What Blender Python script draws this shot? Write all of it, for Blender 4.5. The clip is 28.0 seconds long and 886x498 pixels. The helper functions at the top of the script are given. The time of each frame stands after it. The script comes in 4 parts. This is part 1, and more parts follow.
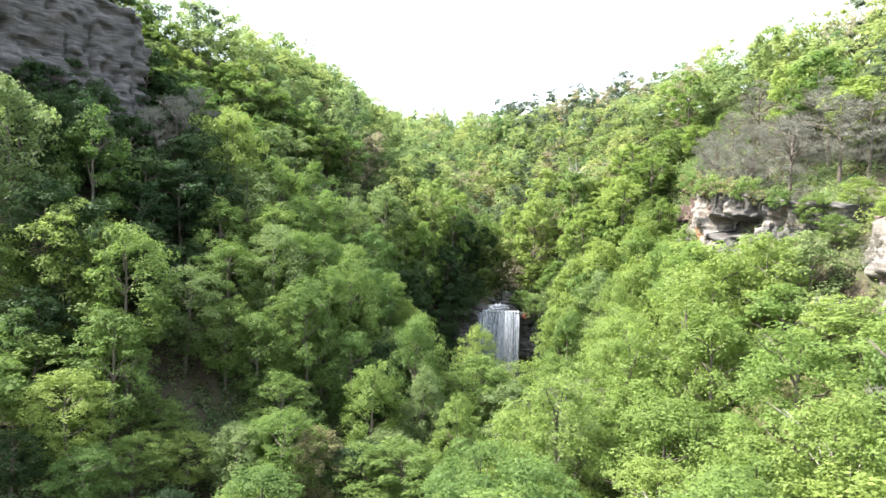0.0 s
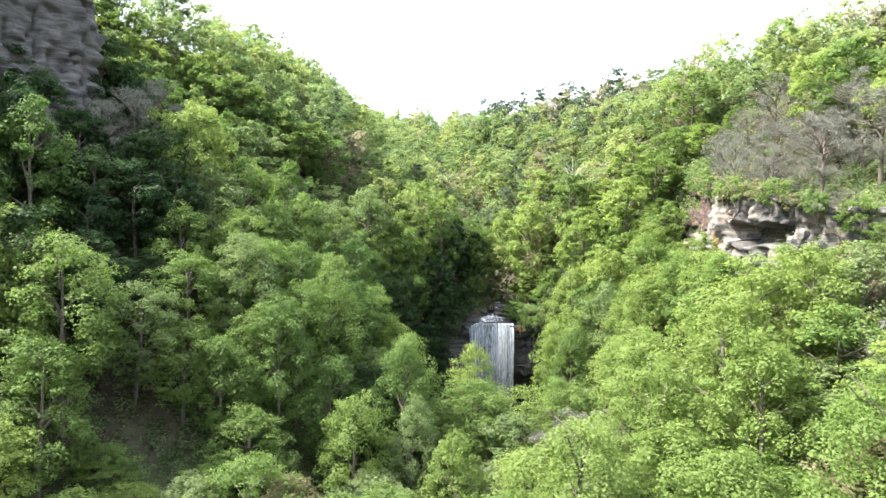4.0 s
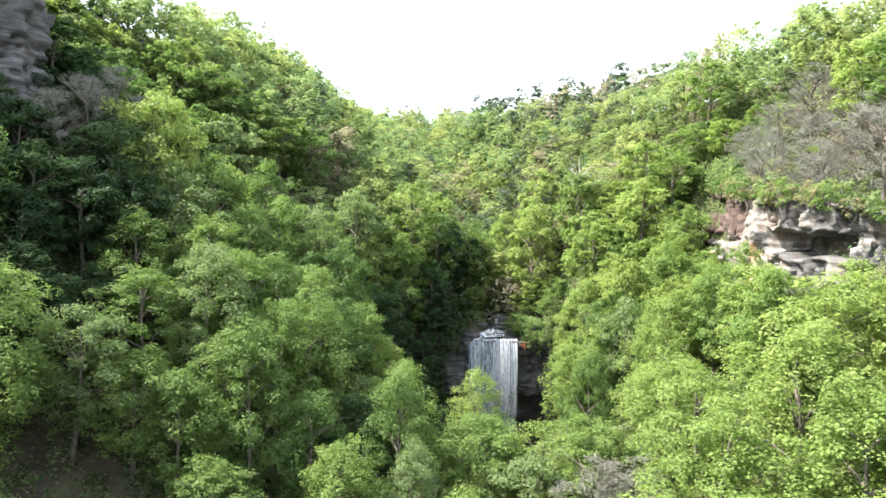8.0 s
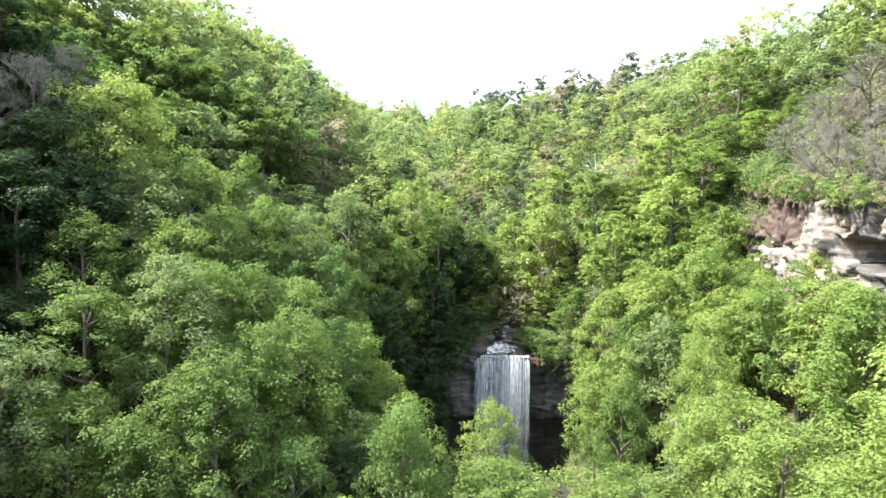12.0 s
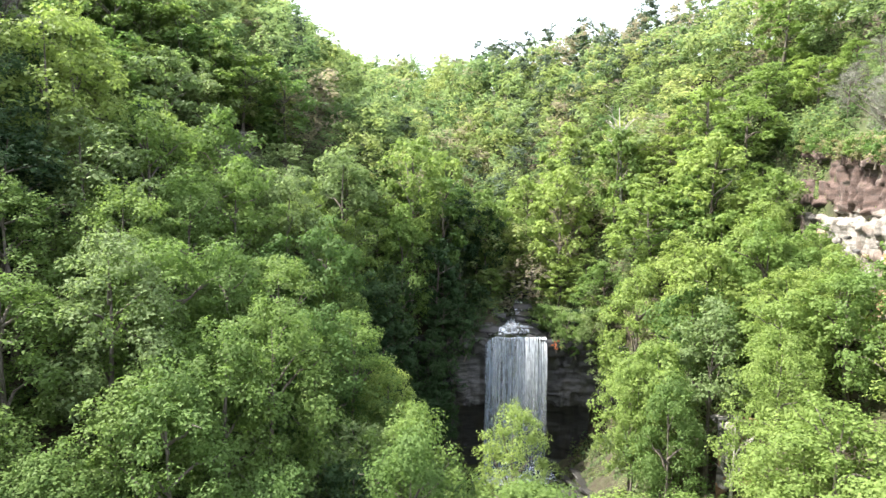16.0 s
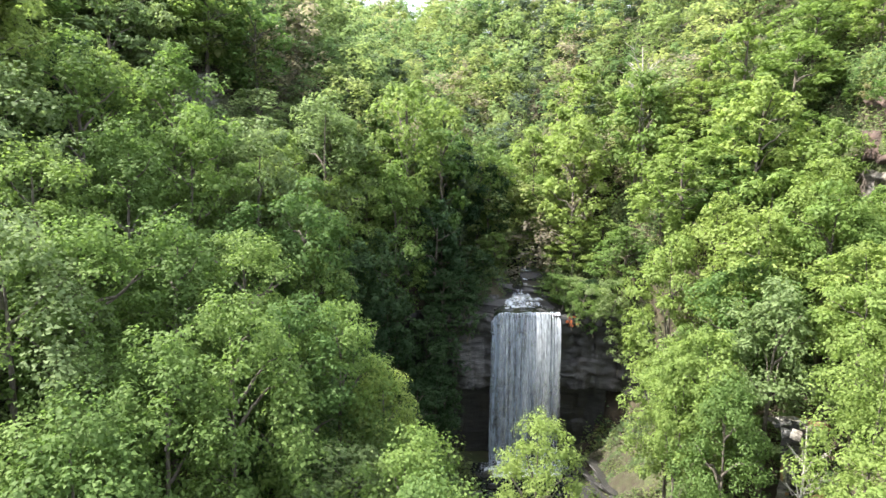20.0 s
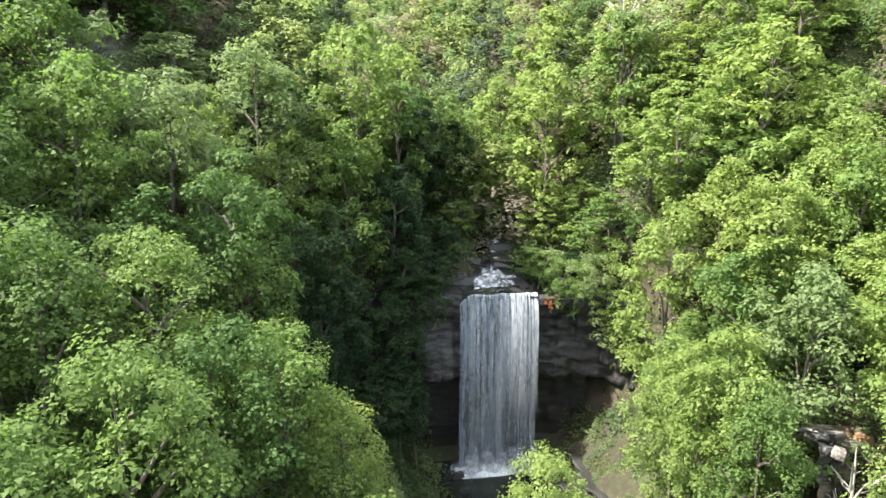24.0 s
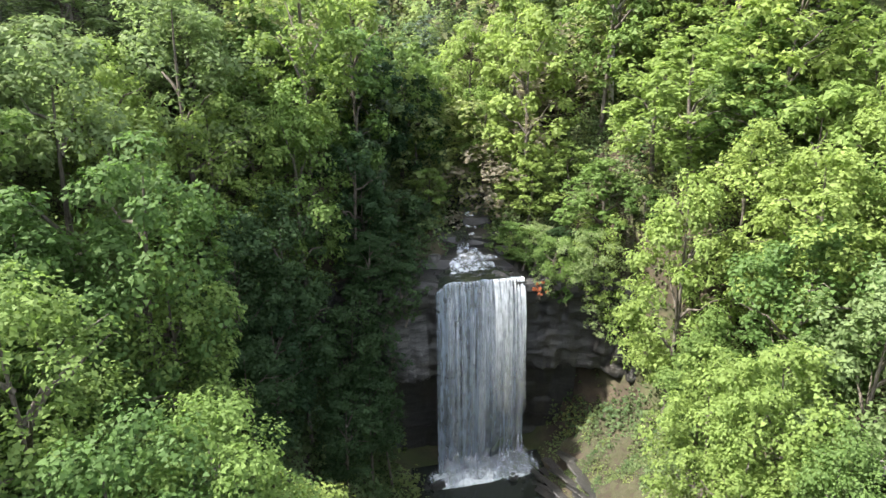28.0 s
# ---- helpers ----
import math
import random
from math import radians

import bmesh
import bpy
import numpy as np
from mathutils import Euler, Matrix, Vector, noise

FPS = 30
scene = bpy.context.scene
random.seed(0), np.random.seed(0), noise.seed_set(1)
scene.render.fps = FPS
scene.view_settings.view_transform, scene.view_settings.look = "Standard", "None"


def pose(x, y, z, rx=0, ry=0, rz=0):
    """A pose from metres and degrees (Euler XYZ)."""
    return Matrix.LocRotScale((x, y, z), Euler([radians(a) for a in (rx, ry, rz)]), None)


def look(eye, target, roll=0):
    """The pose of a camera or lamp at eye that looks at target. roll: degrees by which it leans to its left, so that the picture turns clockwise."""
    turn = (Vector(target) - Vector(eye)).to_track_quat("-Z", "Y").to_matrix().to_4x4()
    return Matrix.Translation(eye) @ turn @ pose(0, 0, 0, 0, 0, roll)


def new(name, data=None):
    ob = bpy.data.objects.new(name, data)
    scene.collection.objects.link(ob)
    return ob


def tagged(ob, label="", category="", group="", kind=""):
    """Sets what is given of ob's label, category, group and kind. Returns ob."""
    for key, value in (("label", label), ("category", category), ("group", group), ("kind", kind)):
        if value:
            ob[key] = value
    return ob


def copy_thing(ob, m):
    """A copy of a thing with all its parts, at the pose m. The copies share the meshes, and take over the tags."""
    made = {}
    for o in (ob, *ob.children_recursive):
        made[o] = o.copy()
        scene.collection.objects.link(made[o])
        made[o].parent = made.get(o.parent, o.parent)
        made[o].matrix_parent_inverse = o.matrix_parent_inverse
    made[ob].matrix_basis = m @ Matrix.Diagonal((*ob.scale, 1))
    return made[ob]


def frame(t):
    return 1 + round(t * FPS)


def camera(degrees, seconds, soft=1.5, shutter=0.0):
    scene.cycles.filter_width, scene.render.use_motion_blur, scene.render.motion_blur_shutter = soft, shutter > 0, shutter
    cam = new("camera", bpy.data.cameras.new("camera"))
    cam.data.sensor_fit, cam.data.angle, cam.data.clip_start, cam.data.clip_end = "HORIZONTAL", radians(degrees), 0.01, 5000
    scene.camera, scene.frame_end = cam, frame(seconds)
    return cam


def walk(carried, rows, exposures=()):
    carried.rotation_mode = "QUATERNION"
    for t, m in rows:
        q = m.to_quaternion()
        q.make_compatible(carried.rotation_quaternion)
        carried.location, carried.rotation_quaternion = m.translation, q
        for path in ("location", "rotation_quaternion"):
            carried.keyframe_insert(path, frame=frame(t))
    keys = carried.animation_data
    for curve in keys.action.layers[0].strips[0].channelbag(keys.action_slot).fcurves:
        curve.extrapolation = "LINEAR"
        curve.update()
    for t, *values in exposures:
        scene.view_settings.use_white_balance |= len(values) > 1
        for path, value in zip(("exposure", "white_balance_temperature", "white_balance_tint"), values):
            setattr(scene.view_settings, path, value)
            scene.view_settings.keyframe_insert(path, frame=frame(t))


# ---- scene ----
cam = camera(68.8, 28.0)
METRES, EYE, TILT, LEAN, TURN = 85.0, 30.0, 0.0, 0.0, 0.0
ROWS = [
    (0.0, 0.0, 0.0, 0.0, -0.0, 0.21, -1.2),
    (0.5, -0.0018, 0.0151, 0.0015, -0.11, 0.24, -1.19),
    (1.0, -0.0037, 0.0305, 0.003, -0.25, 0.27, -1.17),
    (1.5, -0.0055, 0.046, 0.0046, -0.33, 0.3, -1.17),
    (2.0, -0.0075, 0.0644, 0.0066, -0.59, 0.33, -1.13),
    (2.5, -0.0093, 0.0806, 0.0083, -0.75, 0.35, -1.13),
    (3.0, -0.011, 0.0968, 0.0102, -1.15, 0.38, -1.08),
    (3.5, -0.0128, 0.1131, 0.0121, -1.4, 0.4, -1.06),
    (5.5, -0.0204, 0.1829, 0.0197, -2.13, 0.48, -1.0),
    (6.0, -0.022, 0.2004, 0.0219, -2.26, 0.48, -0.98),
    (6.5, -0.0236, 0.2181, 0.0242, -2.36, 0.47, -0.98),
    (7.0, -0.0251, 0.236, 0.0266, -2.48, 0.46, -0.98),
    (7.5, -0.0272, 0.2565, 0.0295, -2.57, 0.45, -0.98),
    (8.0, -0.0285, 0.2746, 0.0318, -2.67, 0.44, -0.98),
    (8.5, -0.0302, 0.2926, 0.0341, -2.84, 0.43, -0.97),
    (9.0, -0.0317, 0.3105, 0.0364, -2.92, 0.41, -0.95),
    (9.5, -0.0332, 0.3285, 0.0384, -2.97, 0.42, -0.95),
    (10.0, -0.035, 0.3489, 0.0409, -3.01, 0.41, -0.97),
    (10.5, -0.0366, 0.3672, 0.0427, -3.06, 0.42, -0.96),
    (11.0, -0.0376, 0.3856, 0.0445, -3.1, 0.42, -0.95),
    (11.5, -0.0394, 0.4038, 0.0464, -3.19, 0.38, -0.93),
    (12.0, -0.0405, 0.422, 0.0482, -3.24, 0.25, -0.94),
    (12.5, -0.0416, 0.4425, 0.0501, -3.29, -0.14, -0.92),
    (14.5, -0.0472, 0.5158, 0.056, -3.59, -1.74, -0.89),
    (15.0, -0.0486, 0.5366, 0.0577, -3.61, -2.25, -0.87),
    (15.5, -0.0496, 0.5546, 0.0593, -3.62, -2.7, -0.86),
    (16.0, -0.0507, 0.5727, 0.0606, -3.64, -3.18, -0.87),
    (16.5, -0.052, 0.5908, 0.0619, -3.68, -3.7, -0.86),
    (17.0, -0.0531, 0.6088, 0.0637, -3.69, -4.23, -0.86),
    (17.5, -0.054, 0.6293, 0.0649, -3.72, -4.8, -0.83),
    (18.0, -0.0549, 0.647, 0.0662, -3.82, -5.34, -0.84),
    (18.5, -0.0557, 0.6643, 0.0676, -4.01, -5.92, -0.85),
    (19.0, -0.0568, 0.682, 0.069, -4.22, -6.45, -0.82),
    (19.5, -0.0579, 0.6994, 0.0706, -4.48, -6.98, -0.78),
    (20.0, -0.0586, 0.7193, 0.0722, -4.73, -7.59, -0.74),
    (20.5, -0.0595, 0.7369, 0.0739, -4.99, -8.13, -0.72),
    (21.0, -0.0596, 0.754, 0.0757, -5.51, -8.69, -0.64),
    (21.5, -0.0602, 0.7715, 0.0772, -6.09, -9.24, -0.6),
    (23.5, -0.063, 0.8426, 0.0834, -9.08, -11.43, -0.3),
    (24.0, -0.0629, 0.8588, 0.0852, -9.56, -12.0, -0.24),
    (24.5, -0.0632, 0.8753, 0.0866, -10.21, -12.55, -0.17),
    (25.0, -0.063, 0.8915, 0.0883, -11.02, -13.1, -0.06),
    (25.5, -0.0632, 0.9106, 0.0902, -11.76, -13.77, -0.01),
    (26.0, -0.0629, 0.9268, 0.0922, -12.35, -14.37, 0.06),
    (26.5, -0.0627, 0.9431, 0.0939, -12.72, -14.95, 0.11),
    (27.0, -0.0619, 0.959, 0.0955, -13.21, -15.53, 0.21),
    (27.5, -0.0615, 0.9749, 0.0969, -13.66, -16.11, 0.24),
    (28.0, -0.0601, 0.9923, 0.0981, -13.99, -16.87, 0.36),
]
walk(cam, [(t, pose(0, 0, EYE, TILT, LEAN, TURN) @ pose(METRES * x, METRES * y, METRES * z, 90 + pitch, roll, yaw)) for t, x, y, z, yaw, pitch, roll in ROWS],
     [(0.0, 2.17), (12.0, 2.18), (20.0, 2.14), (28.0, 2.10)])

# ---- sky, sun ----
SUN_AZ = (-0.99, 0.10)          # the sun stands over the shaded rim
SUN_EL = radians(54)
world = bpy.data.worlds.new("sky")
scene.world = world
world.use_nodes = True
wn = world.node_tree.nodes
sky = wn.new("ShaderNodeTexSky")
sky.sky_type = "NISHITA"
sky.sun_disc = False
sky.sun_elevation = SUN_EL
sky.sun_rotation = math.atan2(SUN_AZ[0], SUN_AZ[1])
sky.dust_density = 6.0
sky.air_density = 1.0
veil = wn.new("ShaderNodeMix")        # thin bright haze over the whole sky
veil.data_type = "RGBA"
veil.inputs[0].default_value = 0.6
veil.inputs[7].default_value = (4.9, 5.2, 5.75, 1)
world.node_tree.links.new(sky.outputs["Color"], veil.inputs[6])
world.node_tree.links.new(veil.outputs[2], wn["Background"].inputs["Color"])
wn["Background"].inputs["Strength"].default_value = 0.15
sun = new("sun", bpy.data.lights.new("sun", "SUN"))
sun.data.energy = 4.15
sun.data.angle = radians(0.6)
sun.data.color = (1.0, 0.95, 0.86)
flat = math.cos(SUN_EL) / math.hypot(*SUN_AZ)
sun.matrix_world = look((SUN_AZ[0] * flat * 400, SUN_AZ[1] * flat * 400, math.sin(SUN_EL) * 400), (0, 0, 0))
scene.view_settings.exposure = 2.17


# ---- materials ----
def material(name):
    m = bpy.data.materials.new(name)
    m.use_nodes = True
    n, l = m.node_tree.nodes, m.node_tree.links
    return m, n, l, n["Principled BSDF"]


def ramp(n, l, source, stops):
    r = n.new("ShaderNodeValToRGB")
    while len(r.color_ramp.elements) < len(stops):
        r.color_ramp.elements.new(0.5)
    for e, (p, c) in zip(r.color_ramp.elements, stops):
        e.position, e.color = p, (*c, 1)
    l.new(source, r.inputs["Fac"])
    return r.outputs["Color"]


def texture(n, l, scale, detail=4.0, stretch=None, rough=0.55):
    g = n.new("ShaderNodeNewGeometry")
    t = n.new("ShaderNodeTexNoise")
    t.inputs["Scale"].default_value, t.inputs["Detail"].default_value, t.inputs["Roughness"].default_value = scale, detail, rough
    if stretch:
        mp = n.new("ShaderNodeMapping")
        mp.inputs["Scale"].default_value = stretch
        l.new(g.outputs["Position"], mp.inputs["Vector"])
        l.new(mp.outputs["Vector"], t.inputs["Vector"])
    else:
        l.new(g.outputs["Position"], t.inputs["Vector"])
    return t.outputs["Fac"]


def mixed(n, l, a, b, fac, blend="MIX"):
    m = n.new("ShaderNodeMix")
    m.data_type, m.blend_type = "RGBA", blend
    for key, v in ((0, fac), (6, a), (7, b)):
        if isinstance(v, (int, float)):
            m.inputs[key].default_value = v
        elif isinstance(v, tuple):
            m.inputs[key].default_value = (*v, 1)
        else:
            l.new(v, m.inputs[key])
    return m.outputs[2]


def bump(n, l, b, height, strength, distance):
    k = n.new("ShaderNodeBump")
    k.inputs["Strength"].default_value, k.inputs["Distance"].default_value = strength, distance
    l.new(height, k.inputs["Height"])
    l.new(k.outputs["Normal"], b.inputs["Normal"])


def leaf_material(name, dark, light, attribute=False, through_light=0.52):
    """Leaves: one tone a tree, a second variation leaf by leaf, and light that shines through."""
    m, n, l, b = material(name)
    if attribute:
        a = n.new("ShaderNodeAttribute")
        a.attribute_name = "tint"
        tone = a.outputs["Fac"]
    else:
        tone = n.new("ShaderNodeObjectInfo").outputs["Random"]
    base = ramp(n, l, tone, [(0.0, dark), (1.0, light)])
    g = n.new("ShaderNodeNewGeometry")
    leaf = ramp(n, l, g.outputs["Random Per Island"], [(0.0, (0.80, 0.83, 0.80)), (0.6, (1.0, 1.0, 1.0)), (1.0, (1.16, 1.14, 1.10))])
    colour = mixed(n, l, base, leaf, 1.0, "MULTIPLY")
    l.new(colour, b.inputs["Base Color"])
    b.inputs["Roughness"].default_value = 0.6
    b.inputs["Specular IOR Level"].default_value = 0.2
    tr = n.new("ShaderNodeBsdfTranslucent")
    l.new(mixed(n, l, colour, (1.15, 1.2, 0.95), 1.0, "MULTIPLY"), tr.inputs["Color"])
    mix = n.new("ShaderNodeMixShader")
    mix.inputs["Fac"].default_value = through_light
    l.new(b.outputs["BSDF"], mix.inputs[1])
    l.new(tr.outputs["BSDF"], mix.inputs[2])
    l.new(mix.outputs["Shader"], n["Material Output"].inputs["Surface"])
    return m


LEAF = {
    "fresh": leaf_material("leaves_fresh", (0.140, 0.215, 0.060), (0.226, 0.292, 0.086)),
    "green": leaf_material("leaves_green", (0.088, 0.154, 0.046), (0.160, 0.230, 0.067)),
    "pale": leaf_material("leaves_pale", (0.146, 0.205, 0.085), (0.211, 0.270, 0.120)),
    # dark green, lowered further so the leaf colour itself carries shade
    "deep": leaf_material("leaves_deep_shaded", (0.030, 0.062, 0.027), (0.056, 0.098, 0.039)),
    "bronze": leaf_material("leaves_bronze", (0.202, 0.196, 0.106), (0.266, 0.241, 0.144)),
}
# blue is raised in these leaf colours to imitate distance haze
FAR_LEAF = [
    leaf_material("far_leaves_green", (0.094, 0.154, 0.071), (0.191, 0.248, 0.116), True, 0.62),
    leaf_material("far_leaves_fresh", (0.153, 0.210, 0.085), (0.254, 0.287, 0.120), True, 0.62),
    leaf_material("far_leaves_needle", (0.069, 0.098, 0.070), (0.107, 0.138, 0.096), True, 0.4),
    leaf_material("far_leaves_budding", (0.202, 0.191, 0.149), (0.261, 0.226, 0.180), True, 0.62),
]


def bark_material(name, dark, light):
    m, n, l, b = material(name)
    t = texture(n, l, 3.0, 6.0, (3, 3, 0.6))
    l.new(ramp(n, l, t, [(0.3, dark), (0.7, light)]), b.inputs["Base Color"])
    b.inputs["Roughness"].default_value = 0.9
    bump(n, l, b, t, 0.6, 0.05)
    return m


BARK = bark_material("bark", (0.045, 0.035, 0.028), (0.16, 0.14, 0.115))
DEAD_WOOD = bark_material("bleached_wood", (0.22, 0.20, 0.18), (0.45, 0.43, 0.39))
TWIGS = bark_material("grey_twigs", (0.105, 0.108, 0.090), (0.180, 0.180, 0.148))


def rock_material(name, dark, light, stain, stain_at=0.62):
    m, n, l, b = material(name)
    layers = texture(n, l, 1.0, 6.0, (0.35, 0.35, 2.6))
    patches = texture(n, l, 0.28, 6.0)
    grain = texture(n, l, 7.0, 8.0)
    streaks = texture(n, l, 1.3, 4.0, (1.2, 1.2, 0.18))
    c = ramp(n, l, layers, [(0.30, dark), (0.52, tuple(0.5 * (p + q) for p, q in zip(dark, light))), (0.72, light)])
    c = mixed(n, l, c, stain, ramp(n, l, patches, [(stain_at - 0.07, (0, 0, 0)), (stain_at + 0.07, (1, 1, 1))]))
    c = mixed(n, l, c, (0.05, 0.045, 0.04), ramp(n, l, streaks, [(0.55, (0, 0, 0)), (0.75, (0.8, 0.8, 0.8))]))
    c = mixed(n, l, c, ramp(n, l, grain, [(0.3, (0.6, 0.6, 0.6)), (0.7, (1.25, 1.25, 1.25))]), 1.0, "MULTIPLY")
    l.new(c, b.inputs["Base Color"])
    b.inputs["Roughness"].default_value = 0.88
    bump(n, l, b, grain, 0.7, 0.12)
    return m


ROCK_PALE = rock_material("sandstone_pale", (0.10, 0.09, 0.08), (0.35, 0.332, 0.30), (0.13, 0.10, 0.083), 0.54)
ROCK_RED = rock_material("sandstone_red", (0.038, 0.026, 0.023), (0.125, 0.082, 0.069), (0.22, 0.185, 0.16), 0.66)
ROCK_RUST = rock_material("sandstone_rust", (0.16, 0.085, 0.045), (0.42, 0.27, 0.15), (0.40, 0.36, 0.30), 0.56)
ROCK_GREY = rock_material("sandstone_grey", (0.024, 0.024, 0.024), (0.15, 0.146, 0.142), (0.065, 0.055, 0.048))
ROCK_WET = rock_material("wet_rock", (0.012, 0.012, 0.012), (0.048, 0.046, 0.043), (0.032, 0.028, 0.022))
ROCK_WET.node_tree.nodes["Principled BSDF"].inputs["Roughness"].default_value = 0.45

GROUND, n, l, b = material("forest_floor")
litter = texture(n, l, 0.8, 8.0)
broad = texture(n, l, 0.07, 4.0)
c = ramp(n, l, litter, [(0.3, (0.022, 0.018, 0.012)), (0.55, (0.050, 0.038, 0.024)), (0.75, (0.085, 0.066, 0.044))])
c = mixed(n, l, c, (0.050, 0.075, 0.020), ramp(n, l, broad, [(0.45, (0, 0, 0)), (0.6, (0.75, 0.75, 0.75))]))
l.new(c, b.inputs["Base Color"])
b.inputs["Roughness"].default_value = 0.95
bump(n, l, b, litter, 0.8, 0.25)

BANK, n, l, b = material("mossy_bank")
litter = texture(n, l, 1.6, 10.0, None, 0.75)
c = ramp(n, l, litter, [(0.28, (0.014, 0.011, 0.008)), (0.43, (0.050, 0.038, 0.026)), (0.52, (0.044, 0.050, 0.020)), (0.62, (0.075, 0.060, 0.042)), (0.75, (0.060, 0.070, 0.030))])
l.new(c, b.inputs["Base Color"])
b.inputs["Roughness"].default_value = 0.95
bump(n, l, b, litter, 1.0, 0.35)

POOL, n, l, b = material("pool_water")
b.inputs["Base Color"].default_value = (0.018, 0.022, 0.017, 1)
b.inputs["Roughness"].default_value = 0.08
bump(n, l, b, texture(n, l, 2.2, 3.0), 0.35, 0.08)

ORANGE_LEAF = leaf_material("leaves_orange", (0.36, 0.12, 0.055), (0.42, 0.15, 0.07))

FOAM, n, l, b = material("white_water")
t = texture(n, l, 2.6, 7.0)
l.new(ramp(n, l, t, [(0.3, (0.42, 0.45, 0.47)), (0.6, (0.85, 0.87, 0.88))]), b.inputs["Base Color"])
b.inputs["Roughness"].default_value = 0.6
bump(n, l, b, t, 0.9, 0.25)


def falling_water(name, low, high, seed, floor, tone, thin=None):
    """Water torn into long upright threads, with gaps between them."""
    m, n, l, b = material(name)
    long = texture(n, l, 1.0, 4.0, (3.4 + seed, 2.0, 0.13))
    short = texture(n, l, 1.0, 5.0, (5.2 + seed, 3.0, 0.75))
    broad = texture(n, l, 1.0, 3.0, (0.75, 0.5, 0.045))
    fine = mixed(n, l, mixed(n, l, long, short, 0.42), broad, 0.34)
    clots = texture(n, l, 1.0, 4.0, (3.0, 2.0, 1.1 + 0.1 * seed))
    l.new(ramp(n, l, clots, [(0.3, tuple(0.55 * v for v in tone)), (0.7, tone)]), b.inputs["Base Color"])
    b.inputs["Roughness"].default_value = 0.4
    clear = n.new("ShaderNodeBsdfTransparent")
    mix = n.new("ShaderNodeMixShader")
    body = ramp(n, l, fine, [(low, (floor, floor, floor)), (high, (1, 1, 1))])
    if thin:                                   # the thread frays out between these heights
        xyz = n.new("ShaderNodeSeparateXYZ")
        l.new(n.new("ShaderNodeNewGeometry").outputs["Position"], xyz.inputs["Vector"])
        part_way = n.new("ShaderNodeMapRange")
        part_way.inputs["From Min"].default_value, part_way.inputs["From Max"].default_value = thin
        l.new(xyz.outputs["Z"], part_way.inputs["Value"])
        body = mixed(n, l, body, part_way.outputs["Result"], 1.0, "MULTIPLY")
    l.new(body, mix.inputs["Fac"])
    l.new(clear.outputs["BSDF"], mix.inputs[1])
    l.new(b.outputs["BSDF"], mix.inputs[2])
    l.new(mix.outputs["Shader"], n["Material Output"].inputs["Surface"])
    return m


def spray_material(name, low=0.36, high=0.78, most=0.5):
    """Loose spray: white flecks with clear gaps."""
    m, n, l, b = material(name)
    t = texture(n, l, 1.3, 6.0, None, 0.6)
    b.inputs["Base Color"].default_value = (0.66, 0.71, 0.77, 1)
    b.inputs["Roughness"].default_value = 0.6
    clear = n.new("ShaderNodeBsdfTransparent")
    mix = n.new("ShaderNodeMixShader")
    l.new(ramp(n, l, t, [(low, (0, 0, 0)), (high, (most, most, most))]), mix.inputs["Fac"])
    l.new(clear.outputs["BSDF"], mix.inputs[1])
    l.new(b.outputs["BSDF"], mix.inputs[2])
    l.new(mix.outputs["Shader"], n["Material Output"].inputs["Surface"])
    return m


SPRAY = spray_material("spray")
RAPIDS = spray_material("rapids", 0.38, 0.72, 0.75)
# sheet tone is darkened to put the fall's shade into its colour
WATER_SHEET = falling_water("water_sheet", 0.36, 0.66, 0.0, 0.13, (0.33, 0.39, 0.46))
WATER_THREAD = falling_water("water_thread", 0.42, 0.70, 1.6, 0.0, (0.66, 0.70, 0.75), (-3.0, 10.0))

# lighter copy of the thread colour, painting sun on the upper water
WATER_SUN_TINT = falling_water("water_sun_tint", 0.30, 0.54, 2.2, 0.0, (0.95, 0.96, 0.97), (3.0, 15.0))


# ---- the lie of the land ----
def step(t):
    t = np.clip(t, 0, 1)
    return t * t * (3 - 2 * t)


FALL_X, FALL_Y, LIP_Z = 12.2, 140.0, 17.4


